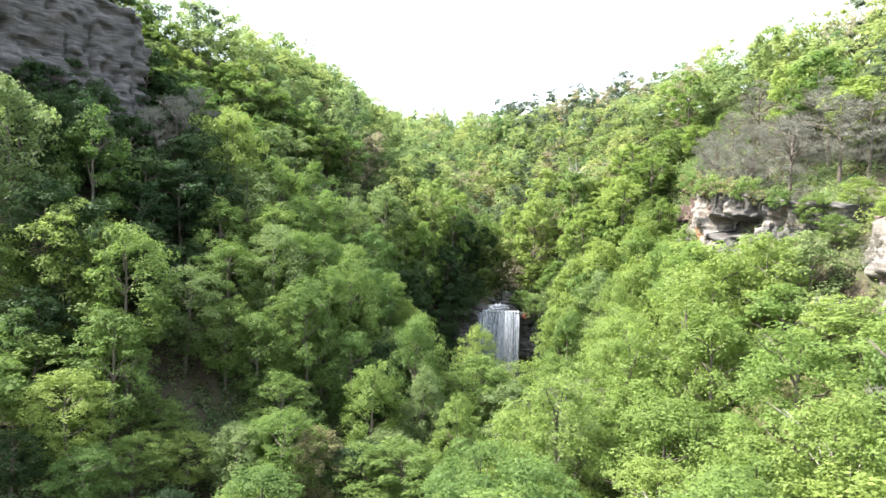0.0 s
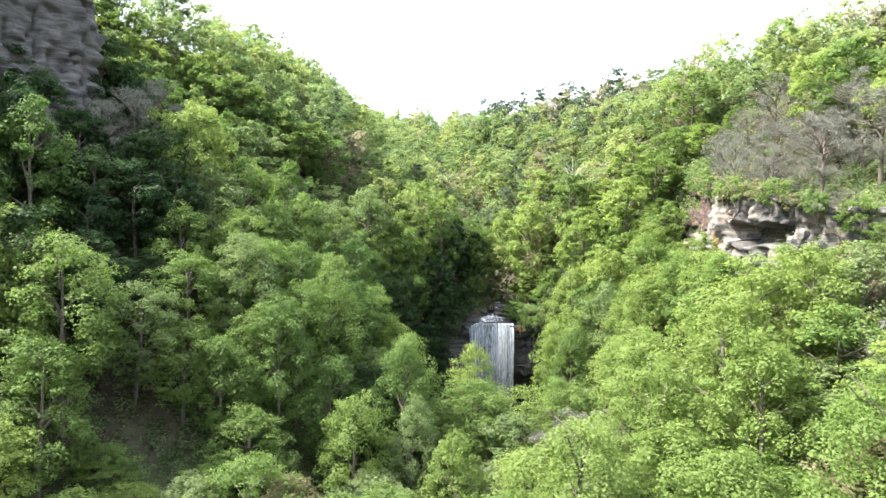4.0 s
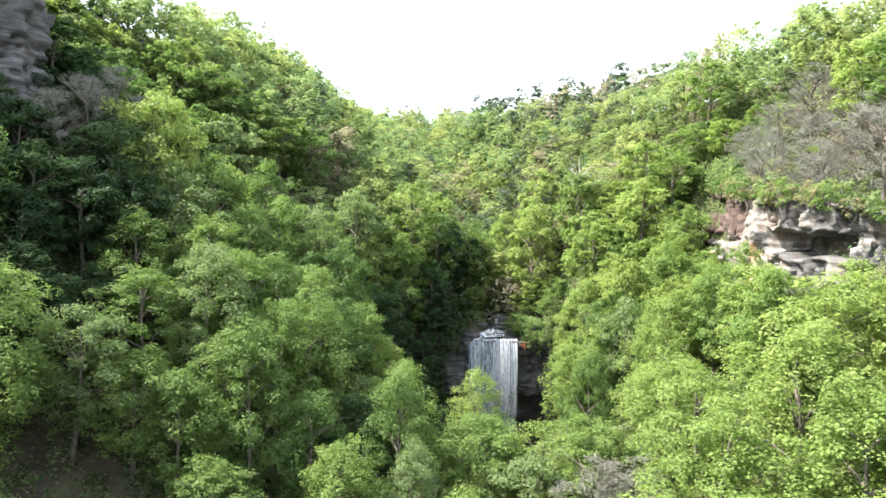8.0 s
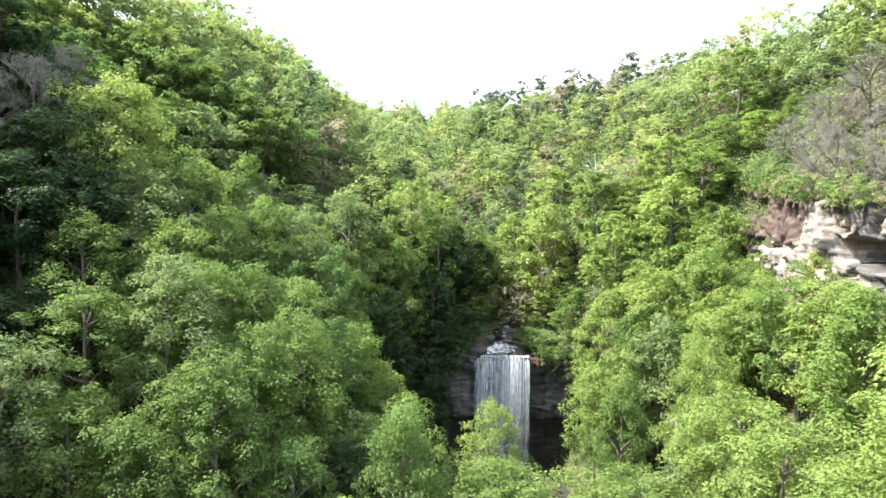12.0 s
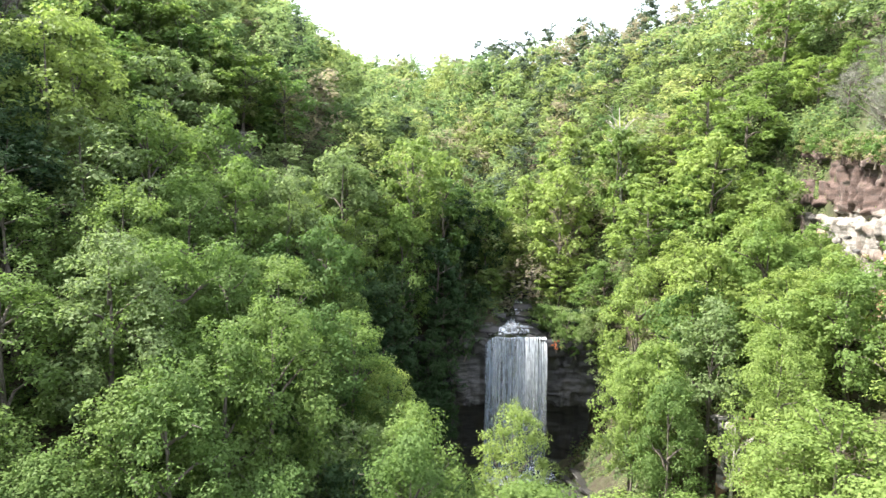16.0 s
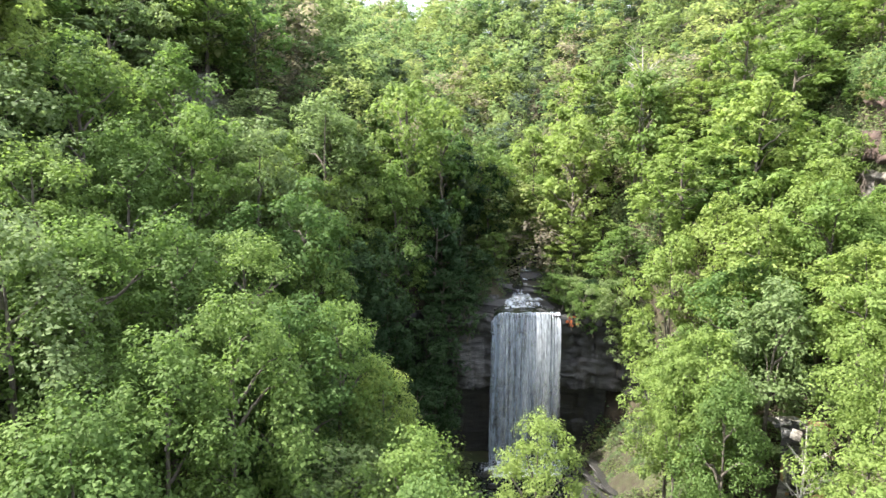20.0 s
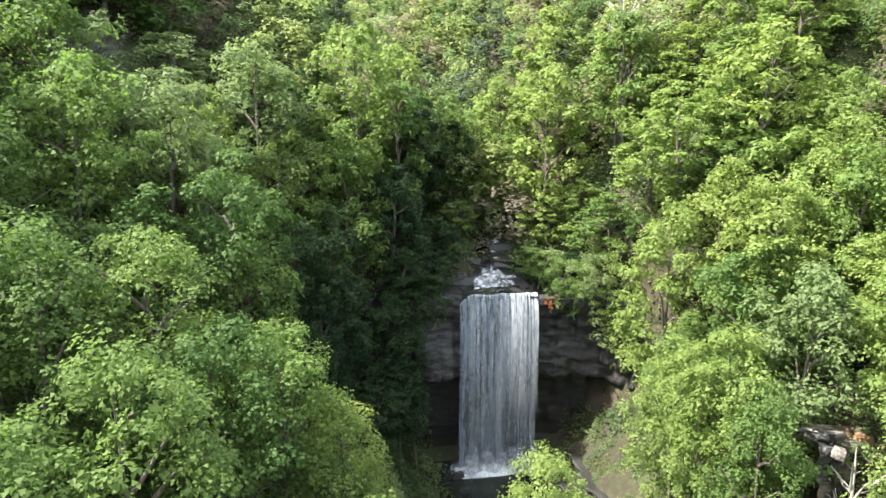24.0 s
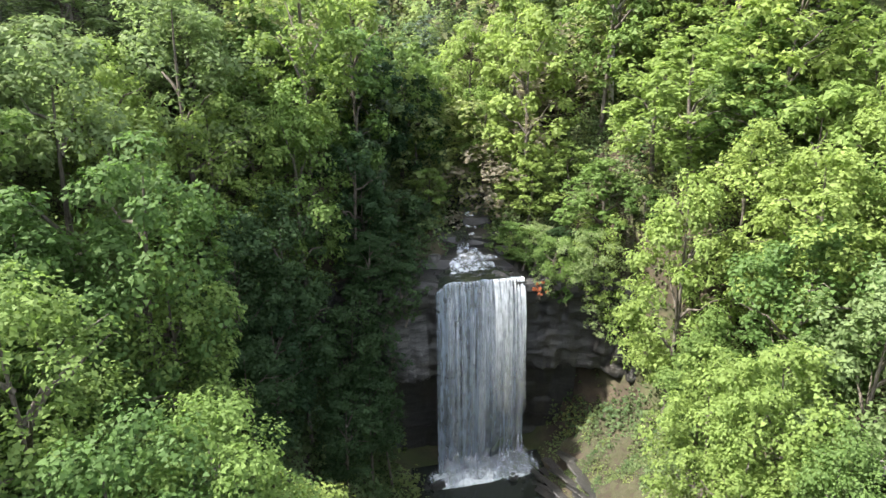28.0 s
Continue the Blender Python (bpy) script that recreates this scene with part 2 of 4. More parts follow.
def land(x, y, rough=True):
    """Height of the ground: a gorge that climbs to the fall, a creek valley above it, wooded slopes and two rock bands."""
    x, y = np.asarray(x, float), np.asarray(y, float)
    high = np.interp(y, [100, 141, 173, 200, 270, 340, 700], [14.0, 17.3, 26.5, 38, 65, 92, 98])
    side = np.maximum(0, np.abs(x - FALL_X) - 8)
    low = -3.0 * (1 - step((side - 2) / 8)) * (1 - step((112 - y) / 40)) + np.minimum(0.0, (y - 105) * 0.03)
    forward = np.where(x < FALL_X, 0.95 * np.clip(side - 2, 0, 45), 3.2 * np.clip(side - 3, 0, 6.5))
    width = 1.0 + 0.95 * np.where(x < FALL_X, side, np.minimum(side, 11))
    out = np.where(x > FALL_X, 1.3 * np.clip(side - 16, 0, 22), 0)
    width, forward = width + out, forward + 0.5 * out
    up = step((y - (FALL_Y + 5.4) + 1.2 * step(side / 3) + forward) / width)
    base = low + (high - low) * up
    xl = np.interp(y, [40, 70, 78, 88, 105, 125, 140, 160, 200, 300], [-14, -19, -11, -4, 3, 5, 6, 9, 8, -20])
    sl = np.interp(y, [60, 85, 100, 118, 140, 170, 300], [0.42, 0.52, 0.70, 0.76, 0.64, 0.90, 0.7])
    xr = np.interp(y, [30, 60, 85, 100, 125, 140, 160, 200, 300], [3, 7, 10, 14, 15, 18.5, 19, 14, -8])
    sr = np.interp(y, [30, 70, 90, 115, 150, 200, 300], [0.55, 0.60, 0.80, 0.98, 1.10, 0.85, 0.55])
    dl, dr = np.maximum(0, xl - x), np.maximum(0, x - xr)
    rise = sl * dl * dl / (dl + 2.0) + sr * dr * dr / (dr + 3.0)
    z = base + rise
    # the creek's own channel above the lip
    mid = np.interp(y, [140, 150, 173, 185], [12.4, 13.8, 20.6, 22])
    z = z - 1.9 * step((3.6 - np.abs(x - mid)) / 2.0) * step((y - 141) / 3) * (1 - step((y - 172) / 14))
    # rock band over the sunny slope
    xc = np.interp(y, [55, 80, 95, 104, 128, 150], [44, 41.5, 38.5, 39.5, 46.5, 47])
    z = z + 10.0 * step((x - xc) / 2.5) * step((y - 50) / 25) * (1 - step((y - 122) / 20))
    # a hollow below the far end of that band
    z = z - 7.0 * step((x - 33) / 6) * step((48.0 - x) / 1.6) * step((y - 112) / 6) * step((138 - y) / 5)
    # high cliff over the shaded slope
    across = -0.78 * (x + 58) + 0.62 * (y - 117)
    along = -0.62 * (x + 58) - 0.78 * (y - 117)
    z = z + 29 * step(across / 4.0) * step((along + 9) / 12.0) * (1 - step((across - 30) / 30))
    top = np.where(x < 0, 77.8 + 0.075 * (y - 150), 69 + 0.09 * (y - 150)) + 6 * step((-60 - x) / 20)
    top = np.maximum(top, 45)
    k = 9.0
    h = np.clip(0.5 + 0.5 * (top - z) / k, 0, 1)
    z = top * (1 - h) + z * h - k * h * (1 - h)
    if rough:
        z = z + (0.22 * np.sin(0.31 * x + 2 * np.sin(0.17 * y)) * np.sin(0.27 * y + 2 * np.sin(0.13 * x)) + 0.1 * np.sin(1.3 * x + np.sin(0.9 * y)) * np.sin(1.1 * y)) * np.minimum(1, rise / 6)
    return z


def ground_at(x, y):
    return float(land(x, y))


# ---- building tools ----
def mesh_from(name, verts, faces_flat, sizes, smooth=False):
    """A mesh from arrays: verts (n, 3), loop vertex indices, and the corner count of each face."""
    me = bpy.data.meshes.new(name)
    me.vertices.add(len(verts))
    me.vertices.foreach_set("co", np.asarray(verts, np.float32).ravel())
    me.loops.add(len(faces_flat))
    me.loops.foreach_set("vertex_index", np.asarray(faces_flat, np.int32))
    me.polygons.add(len(sizes))
    starts = np.concatenate(([0], np.cumsum(sizes)[:-1])).astype(np.int32)
    me.polygons.foreach_set("loop_start", starts)
    if smooth:
        me.polygons.foreach_set("use_smooth", np.ones(len(sizes), bool))
    me.update(calc_edges=True)
    return me


def part(name, data, mat, parent, label=""):
    """One mesh object under a thing; data is a bmesh or a mesh."""
    if isinstance(data, bmesh.types.BMesh):
        me = bpy.data.meshes.new(name)
        data.to_mesh(me)
        data.free()
        data = me
    if mat and not data.materials:
        data.materials.append(mat)
    ob = new(name, data)
    ob.parent = parent
    if label:
        tagged(ob, label)
    return ob


def tubes(paths, sides=6):
    """Tapered tubes in one mesh; each path is a list of (x, y, z, radius)."""
    vs, fs = [], []
    for path in paths:
        p = np.array(path, float)
        d = np.gradient(p[:, :3], axis=0)
        d /= np.linalg.norm(d, axis=1)[:, None] + 1e-9
        ref = np.array([1.0, 0, 0]) if abs(d[0, 0]) < 0.8 else np.array([0, 1.0, 0])
        u = np.cross(d, ref)
        u /= np.linalg.norm(u, axis=1)[:, None] + 1e-9
        v = np.cross(d, u)
        a = np.linspace(0, 2 * np.pi, sides, endpoint=False)
        ring = p[:, None, :3] + p[:, None, 3:4] * (np.cos(a)[None, :, None] * u[:, None] + np.sin(a)[None, :, None] * v[:, None])
        o = sum(len(q) for q in vs)
        vs.append(ring.reshape(-1, 3))
        for i in range(len(p) - 1):
            for j in range(sides):
                k = (j + 1) % sides
                fs.append((o + i * sides + j, o + i * sides + k, o + (i + 1) * sides + k, o + (i + 1) * sides + j))
    return np.concatenate(vs), np.array(fs)


def leaves(rng, centres, normals, sizes, corners=4, slim=1.0):
    """Pointed leaf sprays, three or four corners each, bent a little."""
    n = len(centres)
    r = rng.normal(size=(n, 3))
    u = np.cross(normals, r)
    u /= np.linalg.norm(u, axis=1)[:, None] + 1e-9
    v = np.cross(normals, u)
    s = sizes[:, None]
    w = rng.uniform(0.30, 0.60, (n, 1)) * slim
    sag = rng.uniform(0.0, 0.28, (n, 1))
    tip = centres + u * s * rng.uniform(0.45, 0.7, (n, 1)) - normals * s * sag
    left, right = centres + v * s * w, centres - v * s * w
    if corners == 3:
        shift = u * s * rng.uniform(0.1, 0.45, (n, 1))
        return np.stack([left - shift, tip, right - u * s * 0.25], 1).reshape(-1, 3)
    tail = centres - u * s * 0.5 - normals * s * sag
    return np.stack([tail, left, tip, right], 1).reshape(-1, 3)


def crown_points(rng, height, radius, count, lobes, shape, least=0.20, most=0.38):
    """Where the leaf sprays of one crown sit: on the tops of many uneven domes, big ones carrying small ones."""
    base = 0.17 if shape != "tall" else 0.13
    half = height * (1 - base) / 2
    pts, nor = [], []
    per = max(count // lobes, 6)
    twist = rng.uniform(0, 6.28)
    for i in range(lobes):
        zz = 1 - 2 * (i + 0.5) / lobes
        a = i * 2.39996 + rng.uniform(-0.6, 0.6)
        if shape == "tall":
            prof = np.sqrt(max(0.0, 1 - zz * zz)) * (0.95 - 0.35 * zz)
        else:
            prof = np.sqrt(max(0.0, 1 - abs(zz) ** 2.2)) * (1.0 - 0.12 * zz)
        # the whole crown bulges and draws in with the direction
        prof *= 1.0 + 0.16 * np.sin(2 * a + twist) + 0.12 * np.sin(3 * a - 2 * twist + 2.5 * zz)
        reach = radius * prof * rng.uniform(0.58, 1.0)
        c0 = np.array([np.cos(a) * reach, np.sin(a) * reach, height * (base + (1 - base) * 0.5) + zz * half * 0.86])
        c0[2] += rng.uniform(-0.06, 0.06) * height
        rl = radius * rng.uniform(least, most)
        tufts = rng.normal(size=(11, 3))
        tufts[:, 2] = tufts[:, 2] * 0.8 + 0.4
        tufts /= np.linalg.norm(tufts, axis=1)[:, None]
        own = tufts[rng.integers(0, 11, per)] * 0.70
        d = rng.normal(size=(per, 3))
        d[:, 2] = d[:, 2] * 0.85 + 0.2
        d /= np.linalg.norm(d, axis=1)[:, None]
        rr = rng.uniform(0.3, 1.1, (per, 1)) ** 0.5
        p = c0 + (own + d * rr * 0.42) * rl * np.array([1.05, 1.05, 0.85])
        pts.append(p)
        nor.append(own * 0.6 + d * 0.4 + np.array([0, 0, 0.62]) + rng.normal(size=(per, 3)) * 0.28)
    p, q = np.concatenate(pts), np.concatenate(nor)
    q /= np.linalg.norm(q, axis=1)[:, None]
    return p, q


def crown_mesh(seed, height, radius, count, lobes, leaf, shape="round", corners=4, slim=1.0):
    rng = np.random.default_rng(seed)
    p, q = crown_points(rng, height, radius, count, lobes, shape)
    if slim < 0.2:                       # twigs point up and out
        q = rng.normal(size=q.shape) * np.array([1, 1, 0.35])
        q /= np.linalg.norm(q, axis=1)[:, None]
    v = leaves(rng, p, q, leaf * rng.uniform(0.6, 1.35, len(p)), corners, slim)
    return mesh_from("crown", v, np.arange(len(v)), np.full(len(p), corners))


def trunk_mesh(seed, height, radius, limbs=7, bare=False):
    rng = np.random.default_rng(seed + 50)
    lean = rng.uniform(-0.03, 0.03, 2)
    r0 = 0.014 * height + 0.06
    hs = np.linspace(-0.08, 0.9, 9)
    paths = [[(lean[0] * h * height + 0.12 * np.sin(7 * h + seed), lean[1] * h * height + 0.12 * np.cos(5 * h), h * height, r0 * max(0.12, 1 - 0.95 * max(h, 0)) * (1.5 if h < 0 else 1)) for h in hs]]
    for i in range(limbs):
        a = i * 2.4 + rng.uniform(-0.4, 0.4)
        h0 = rng.uniform(0.32, 0.75)
        out = radius * rng.uniform(0.55, 0.9)
        lift = height * rng.uniform(0.08, 0.22)
        paths.append([(np.cos(a) * out * t + lean[0] * h0 * height, np.sin(a) * out * t + lean[1] * h0 * height, h0 * height + lift * t ** 0.7 + 0.2 * np.sin(9 * t + i), r0 * 0.42 * (1 - 0.85 * t)) for t in np.linspace(0, 1, 5)])
        if bare:
            for j in range(5):
                t0, b0 = rng.uniform(0.3, 0.95), a + rng.uniform(-1.0, 1.0)
                s0 = (np.cos(a) * out * t0, np.sin(a) * out * t0, h0 * height + lift * t0 ** 0.7)
                ln = radius * rng.uniform(0.3, 0.6)
                paths.append([(s0[0] + np.cos(b0) * ln * t, s0[1] + np.sin(b0) * ln * t, s0[2] + ln * 0.8 * t, r0 * 0.13 * (1 - 0.8 * t) + 0.012) for t in (0, 0.5, 1)])
    v, f = tubes(paths)
    return mesh_from("trunk", v, f.ravel(), np.full(len(f), 4), True)


# ---- ground sheet ----
def axis(inner0, inner1, spacing, outer0, outer1):
    mid = np.arange(inner0, inner1 + 0.01, spacing)
    lo = inner0 - (inner0 - outer0) * np.linspace(1, 0.02, 18) ** 2
    hi = inner1 + (outer1 - inner1) * np.linspace(0.02, 1, 18) ** 2
    return np.concatenate((lo, mid, hi))


def grid_mesh(name, xs, ys, zf):
    gx, gy = np.meshgrid(xs, ys)
    v = np.stack([gx, gy, zf(gx, gy)], -1).reshape(-1, 3)
    nx, ny = len(xs), len(ys)
    i = (np.arange(ny - 1)[:, None] * nx + np.arange(nx - 1)[None]).ravel()
    f = np.stack([i, i + 1, i + nx + 1, i + nx], 1)
    return mesh_from(name, v, f.ravel(), np.full(len(f), 4), True)


ground = new("ground", grid_mesh("ground", axis(-80, 100, 1.25, -2500, 2500), axis(20, 200, 1.25, -2500, 3000), land))
ground.data.materials.append(GROUND)
tagged(ground, "steep leaf-littered forest floor of a wooded sandstone gorge", "ground", kind="structure")


# ---- trees ----
def make_tree(kind, seed):
    """A template tree: empty > trunk, crown. Height 16 m, crown radius 4.4 m."""
    root = new("tree" if kind != "bare" else "bare_tree")
    count, lobes, leaf, corners = {"far": (4600, 40, 0.43, 3), "mid": (9800, 60, 0.285, 3), "near": (16500, 72, 0.21, 3), "bare": (4800, 34, 1.0, 3)}[kind]
    shape = "tall" if seed % 3 == 1 else "round"
    part("trunk", trunk_mesh(seed, 16.0, 4.4, 12 if kind == "bare" else 7, kind == "bare"), BARK, root)
    if kind == "bare":
        part("twig_crown", crown_mesh(seed, 16.0, 4.0, count, lobes, leaf, shape, corners, 0.05), TWIGS, root)
    else:
        part("crown", crown_mesh(seed, 16.0, 4.4, count, lobes, leaf, shape, corners), LEAF["green"], root)
    return root


TEMPLATES = {k: [make_tree(k, 11 * i + j) for i in range(n)] for j, (k, n) in enumerate((("far", 7), ("mid", 8), ("near", 7), ("bare", 4)))}
USED = set()
WORDS = {
    "fresh": "broadleaf tree with fresh yellow-green spring leaves",
    "green": "broadleaf tree in full mid-green spring leaf",
    "pale": "broadleaf tree with pale silvery young leaves",
    "deep": "dark green dense shade-painted tree",
    "bronze": "broadleaf tree with sparse bronze-tinted young leaves",
}


def plant(x, y, top, radius, tone, kind, rng, where):
    """Sets one tree on the ground so that its crown ends at height top."""
    z = ground_at(x, y)
    if -4 < x < 27 and 138.5 < y < 147 and top > 20:      # rooted on the rock rim beside the fall
        z = max(z, 16.4)
    h = min(max(top - z, 4.0), 27.0)
    z = max(z, top - 27.0) if top - z > 27 else z
    root = TEMPLATES[kind][rng.integers(len(TEMPLATES[kind]))]
    m = pose(x, y, z - 0.1, rng.uniform(-3, 3), rng.uniform(-3, 3), rng.uniform(0, 360))
    if root.name in USED:
        ob = copy_thing(root, m)
    else:
        USED.add(root.name)
        ob = root
        ob.matrix_basis = m
    s = min(radius, 0.2 + 0.44 * h) / 4.4
    deep = min(0.97 * h / 16.0, s * rng.uniform(1.05, 1.35))
    for ch in ob.children:
        if ch.name.startswith("trunk"):
            ch.matrix_basis = Matrix.Diagonal((s, s, h / 16.0, 1))
        else:
            ch.matrix_basis = pose(0, 0, h - 16.0 * deep) @ Matrix.Diagonal((s, s, deep, 1))
        if ch.name.startswith("crown"):
            ch.material_slots[0].link = "OBJECT"
            ch.material_slots[0].material = LEAF[tone]
    if kind == "bare":
        return tagged(ob, "leafless grey twiggy tree " + where, "tree", "bare trees " + where)
    return tagged(ob, WORDS[tone] + " " + where, "tree", "trees " + where)


def detail(x, y):
    """Finer leaves the nearer a tree stands to the middle of the gorge."""
    d = min(math.hypot(x + 5, y - v) for v in range(20, 90, 8))
    return "near" if d < 34 else ("mid" if d < 58 else "far")


rng = np.random.default_rng(7)
TAKEN = []
# single trees that stand out: x, y, top of the crown, crown radius, tone
GORGE = [
    (5.3, 104.8, 18.2, 3.4, "fresh"), (-4.9, 104.8, 18.8, 3.6, "green"), (-5.1, 107.8, 21.8, 3.4, "fresh"), (-3.7, 98, 20.4, 4.2, "fresh"), (-4, 92.3, 20.8, 4, "green"),
    (-2.7, 86.5, 14.6, 3.2, "pale"), (-8.8, 84, 15.6, 4.2, "fresh"), (-18, 72, 12.2, 4.4, "fresh"), (-13.6, 73, 10.2, 3.2, "bronze"), (-22, 71.5, 10.8, 3.4, "pale"),
    (-31.5, 74.5, 12.6, 4.4, "green"), (-27.5, 71, 10, 3.6, "fresh"), (2.8, 80, 12.2, 3.6, "fresh"), (-12, 89.5, 19, 3.8, "green"),
]
SHADED = [
    (-38.3, 79, 32.5, 6, "green"), (-36, 71, 23.5, 5, "green"), (-37, 64.5, 17.5, 4.8, "fresh"), (-33.5, 85, 27.5, 4.6, "pale"), (-30.5, 93, 31.2, 5.2, "green"),
    (-25, 96.5, 33.4, 5, "pale"), (-18.3, 88.5, 25.6, 4.6, "green"), (-17.3, 95, 27.6, 4.4, "green"), (-13.8, 97.5, 28.6, 4.6, "green"), (-11.5, 104.5, 27, 4.4, "green"),
    (-9, 107.2, 26.2, 3.7, "fresh"), (-22, 99, 33.2, 4.8, "fresh"), (-19.6, 104, 32.4, 4.8, "green"), (-21, 90.6, 25, 4.4, "green"), (-24.2, 86, 21.9, 4, "green"),
    (-28.6, 86.5, 23.6, 4.4, "green"), (-12.2, 109, 23.5, 3.6, "deep"), (-17, 116.5, 32.4, 4.6, "green"), (-13.7, 120.2, 34.6, 4.8, "green"), (-14.8, 109.2, 31.4, 4.6, "green"),
    (-11.7, 118.8, 28.6, 3.8, "fresh"), (-38, 113.5, 54, 5.6, "fresh"), (-39.5, 122, 57, 5.2, "fresh"), (-50, 92.5, 50, 5.4, "green"), (-56, 84, 52.5, 5.4, "pale"),
    (-34.2, 100.4, 37.6, 5, "green"), (-32.4, 109, 43.6, 5.4, "pale"), (-27, 103.5, 37.2, 4.8, "green"), (-24.5, 110.5, 38.6, 5, "green"), (-35, 135, 56, 5.2, "pale"),
    (-30.5, 118.5, 46.5, 5.2, "green"), (-22.5, 119.5, 40.5, 5, "fresh"), (-26.5, 128, 47, 5.2, "green"), (-18.5, 127, 40, 4.8, "pale"),
]
# deep rows carry the shade around the fall in their leaf colour
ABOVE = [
    # fresh at x < 0 lightens this upper band as if sunlit
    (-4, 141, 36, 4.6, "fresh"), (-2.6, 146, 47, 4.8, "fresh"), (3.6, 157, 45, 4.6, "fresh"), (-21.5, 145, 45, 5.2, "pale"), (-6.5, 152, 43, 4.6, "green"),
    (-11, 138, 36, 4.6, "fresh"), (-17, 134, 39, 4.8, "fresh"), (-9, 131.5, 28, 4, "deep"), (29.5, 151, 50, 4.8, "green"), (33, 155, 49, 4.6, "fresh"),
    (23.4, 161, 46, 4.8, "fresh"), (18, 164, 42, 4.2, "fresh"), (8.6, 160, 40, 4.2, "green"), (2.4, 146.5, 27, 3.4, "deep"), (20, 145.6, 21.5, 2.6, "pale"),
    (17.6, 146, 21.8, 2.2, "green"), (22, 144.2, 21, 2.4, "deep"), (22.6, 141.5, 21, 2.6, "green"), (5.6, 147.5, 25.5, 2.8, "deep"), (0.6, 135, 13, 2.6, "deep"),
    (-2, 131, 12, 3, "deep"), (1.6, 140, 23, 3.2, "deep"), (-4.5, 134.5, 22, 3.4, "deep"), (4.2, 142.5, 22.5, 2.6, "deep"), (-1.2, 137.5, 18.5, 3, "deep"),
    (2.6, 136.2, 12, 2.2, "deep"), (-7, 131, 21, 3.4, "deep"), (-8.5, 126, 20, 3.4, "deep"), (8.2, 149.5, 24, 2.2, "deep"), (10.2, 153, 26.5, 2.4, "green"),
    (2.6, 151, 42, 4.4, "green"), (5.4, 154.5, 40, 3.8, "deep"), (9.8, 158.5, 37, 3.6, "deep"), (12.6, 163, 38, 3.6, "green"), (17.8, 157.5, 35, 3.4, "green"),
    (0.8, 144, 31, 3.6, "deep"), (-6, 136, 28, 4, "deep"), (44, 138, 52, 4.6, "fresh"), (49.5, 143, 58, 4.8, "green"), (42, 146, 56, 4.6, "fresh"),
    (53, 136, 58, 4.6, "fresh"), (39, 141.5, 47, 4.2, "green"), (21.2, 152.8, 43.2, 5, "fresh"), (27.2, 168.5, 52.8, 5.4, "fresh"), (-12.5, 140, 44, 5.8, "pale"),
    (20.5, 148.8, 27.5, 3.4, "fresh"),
]
SUNNY = [
    (29.1, 133.4, 39.8, 5, "fresh"), (36, 131.8, 46, 5, "fresh"), (25.5, 128, 29.6, 4.8, "fresh"),
    (25.4, 98, 26.4, 3.7, "fresh"), (22.8, 111.6, 23.4, 4.3, "fresh"), (18.8, 111.4, 21.2, 3.0, "fresh"), (20.8, 115.8, 20.2, 3.4, "fresh"), (20.4, 106.2, 20.4, 3.4, "green"),
    (31, 106.6, 28.6, 4.0, "fresh"), (27.6, 117.5, 28.4, 4.8, "green"), (31.2, 119.8, 33, 5, "fresh"), (35.3, 117.5, 35.4, 5, "fresh"), (27, 70.5, 28, 5.4, "fresh"),
    (26.4, 62.5, 25.2, 5.2, "fresh"), (31.6, 75, 31.4, 5.4, "fresh"), (10.5, 61, 19.4, 4.8, "fresh"), (19, 55, 18.6, 4.8, "fresh"), (26, 48, 25.4, 4.8, "fresh"),
    (20.6, 69, 22.4, 4.8, "fresh"), (23, 79, 23.8, 5, "fresh"), (35.4, 88, 32.6, 5, "fresh"), (26.4, 110.8, 27, 4.4, "pale"), (24.6, 122.8, 20, 3.4, "green"),
    (39, 126.4, 36.6, 4.4, "fresh"), (25.4, 141.3, 28.6, 4.2, "green"),
]
FOOT = [
    (36.4, 96.5, 34.6, 2.2, "fresh"),
    (40.5, 125.5, 39.6, 4.4, "fresh"), (43.2, 130, 42, 3.6, "fresh"), (42, 116.5, 33.6, 3.4, "fresh"), (44, 121.5, 35.2, 3.2, "green"), (38.6, 121, 37, 4.2, "fresh"),
    (33, 86, 31.5, 4.6, "fresh"), (35.2, 92, 32.4, 4.4, "fresh"), (35.6, 98, 33.5, 4.2, "green"), (36.2, 104, 32, 4.2, "fresh"), (34.5, 110, 30.6, 4.4, "fresh"),
    (38, 114, 32, 4.2, "green"), (40, 119, 33.6, 4.2, "fresh"), (38, 80, 32.5, 4.6, "fresh"), (38.4, 109, 33, 2.8, "fresh"), (30, 127, 33, 4.4, "fresh"),
    (33, 131, 38, 4.4, "green"), (27.4, 137, 26, 3.4, "green"), (35, 126, 36, 4.2, "fresh"), (29, 139, 38.5, 4.2, "fresh"), (36.5, 136, 42, 4.5, "fresh"),
    (42.6, 128.5, 35.6, 3.2, "fresh"), (42, 123, 34, 3.2, "green"), (42.4, 133.5, 39, 3.4, "fresh"), (46.4, 140.5, 48, 3.8, "green"), (40.4, 130.8, 38.5, 3.2, "fresh"),
    (45.2, 135.2, 43, 2.8, "green"), (48.2, 137.2, 48, 3.4, "fresh"), (42, 78.5, 32.5, 4.2, "fresh"), (45.5, 75, 33, 4, "green"), (41.5, 73, 33, 4.2, "pale"),
    (36, 73, 32.5, 4.4, "fresh"),
]
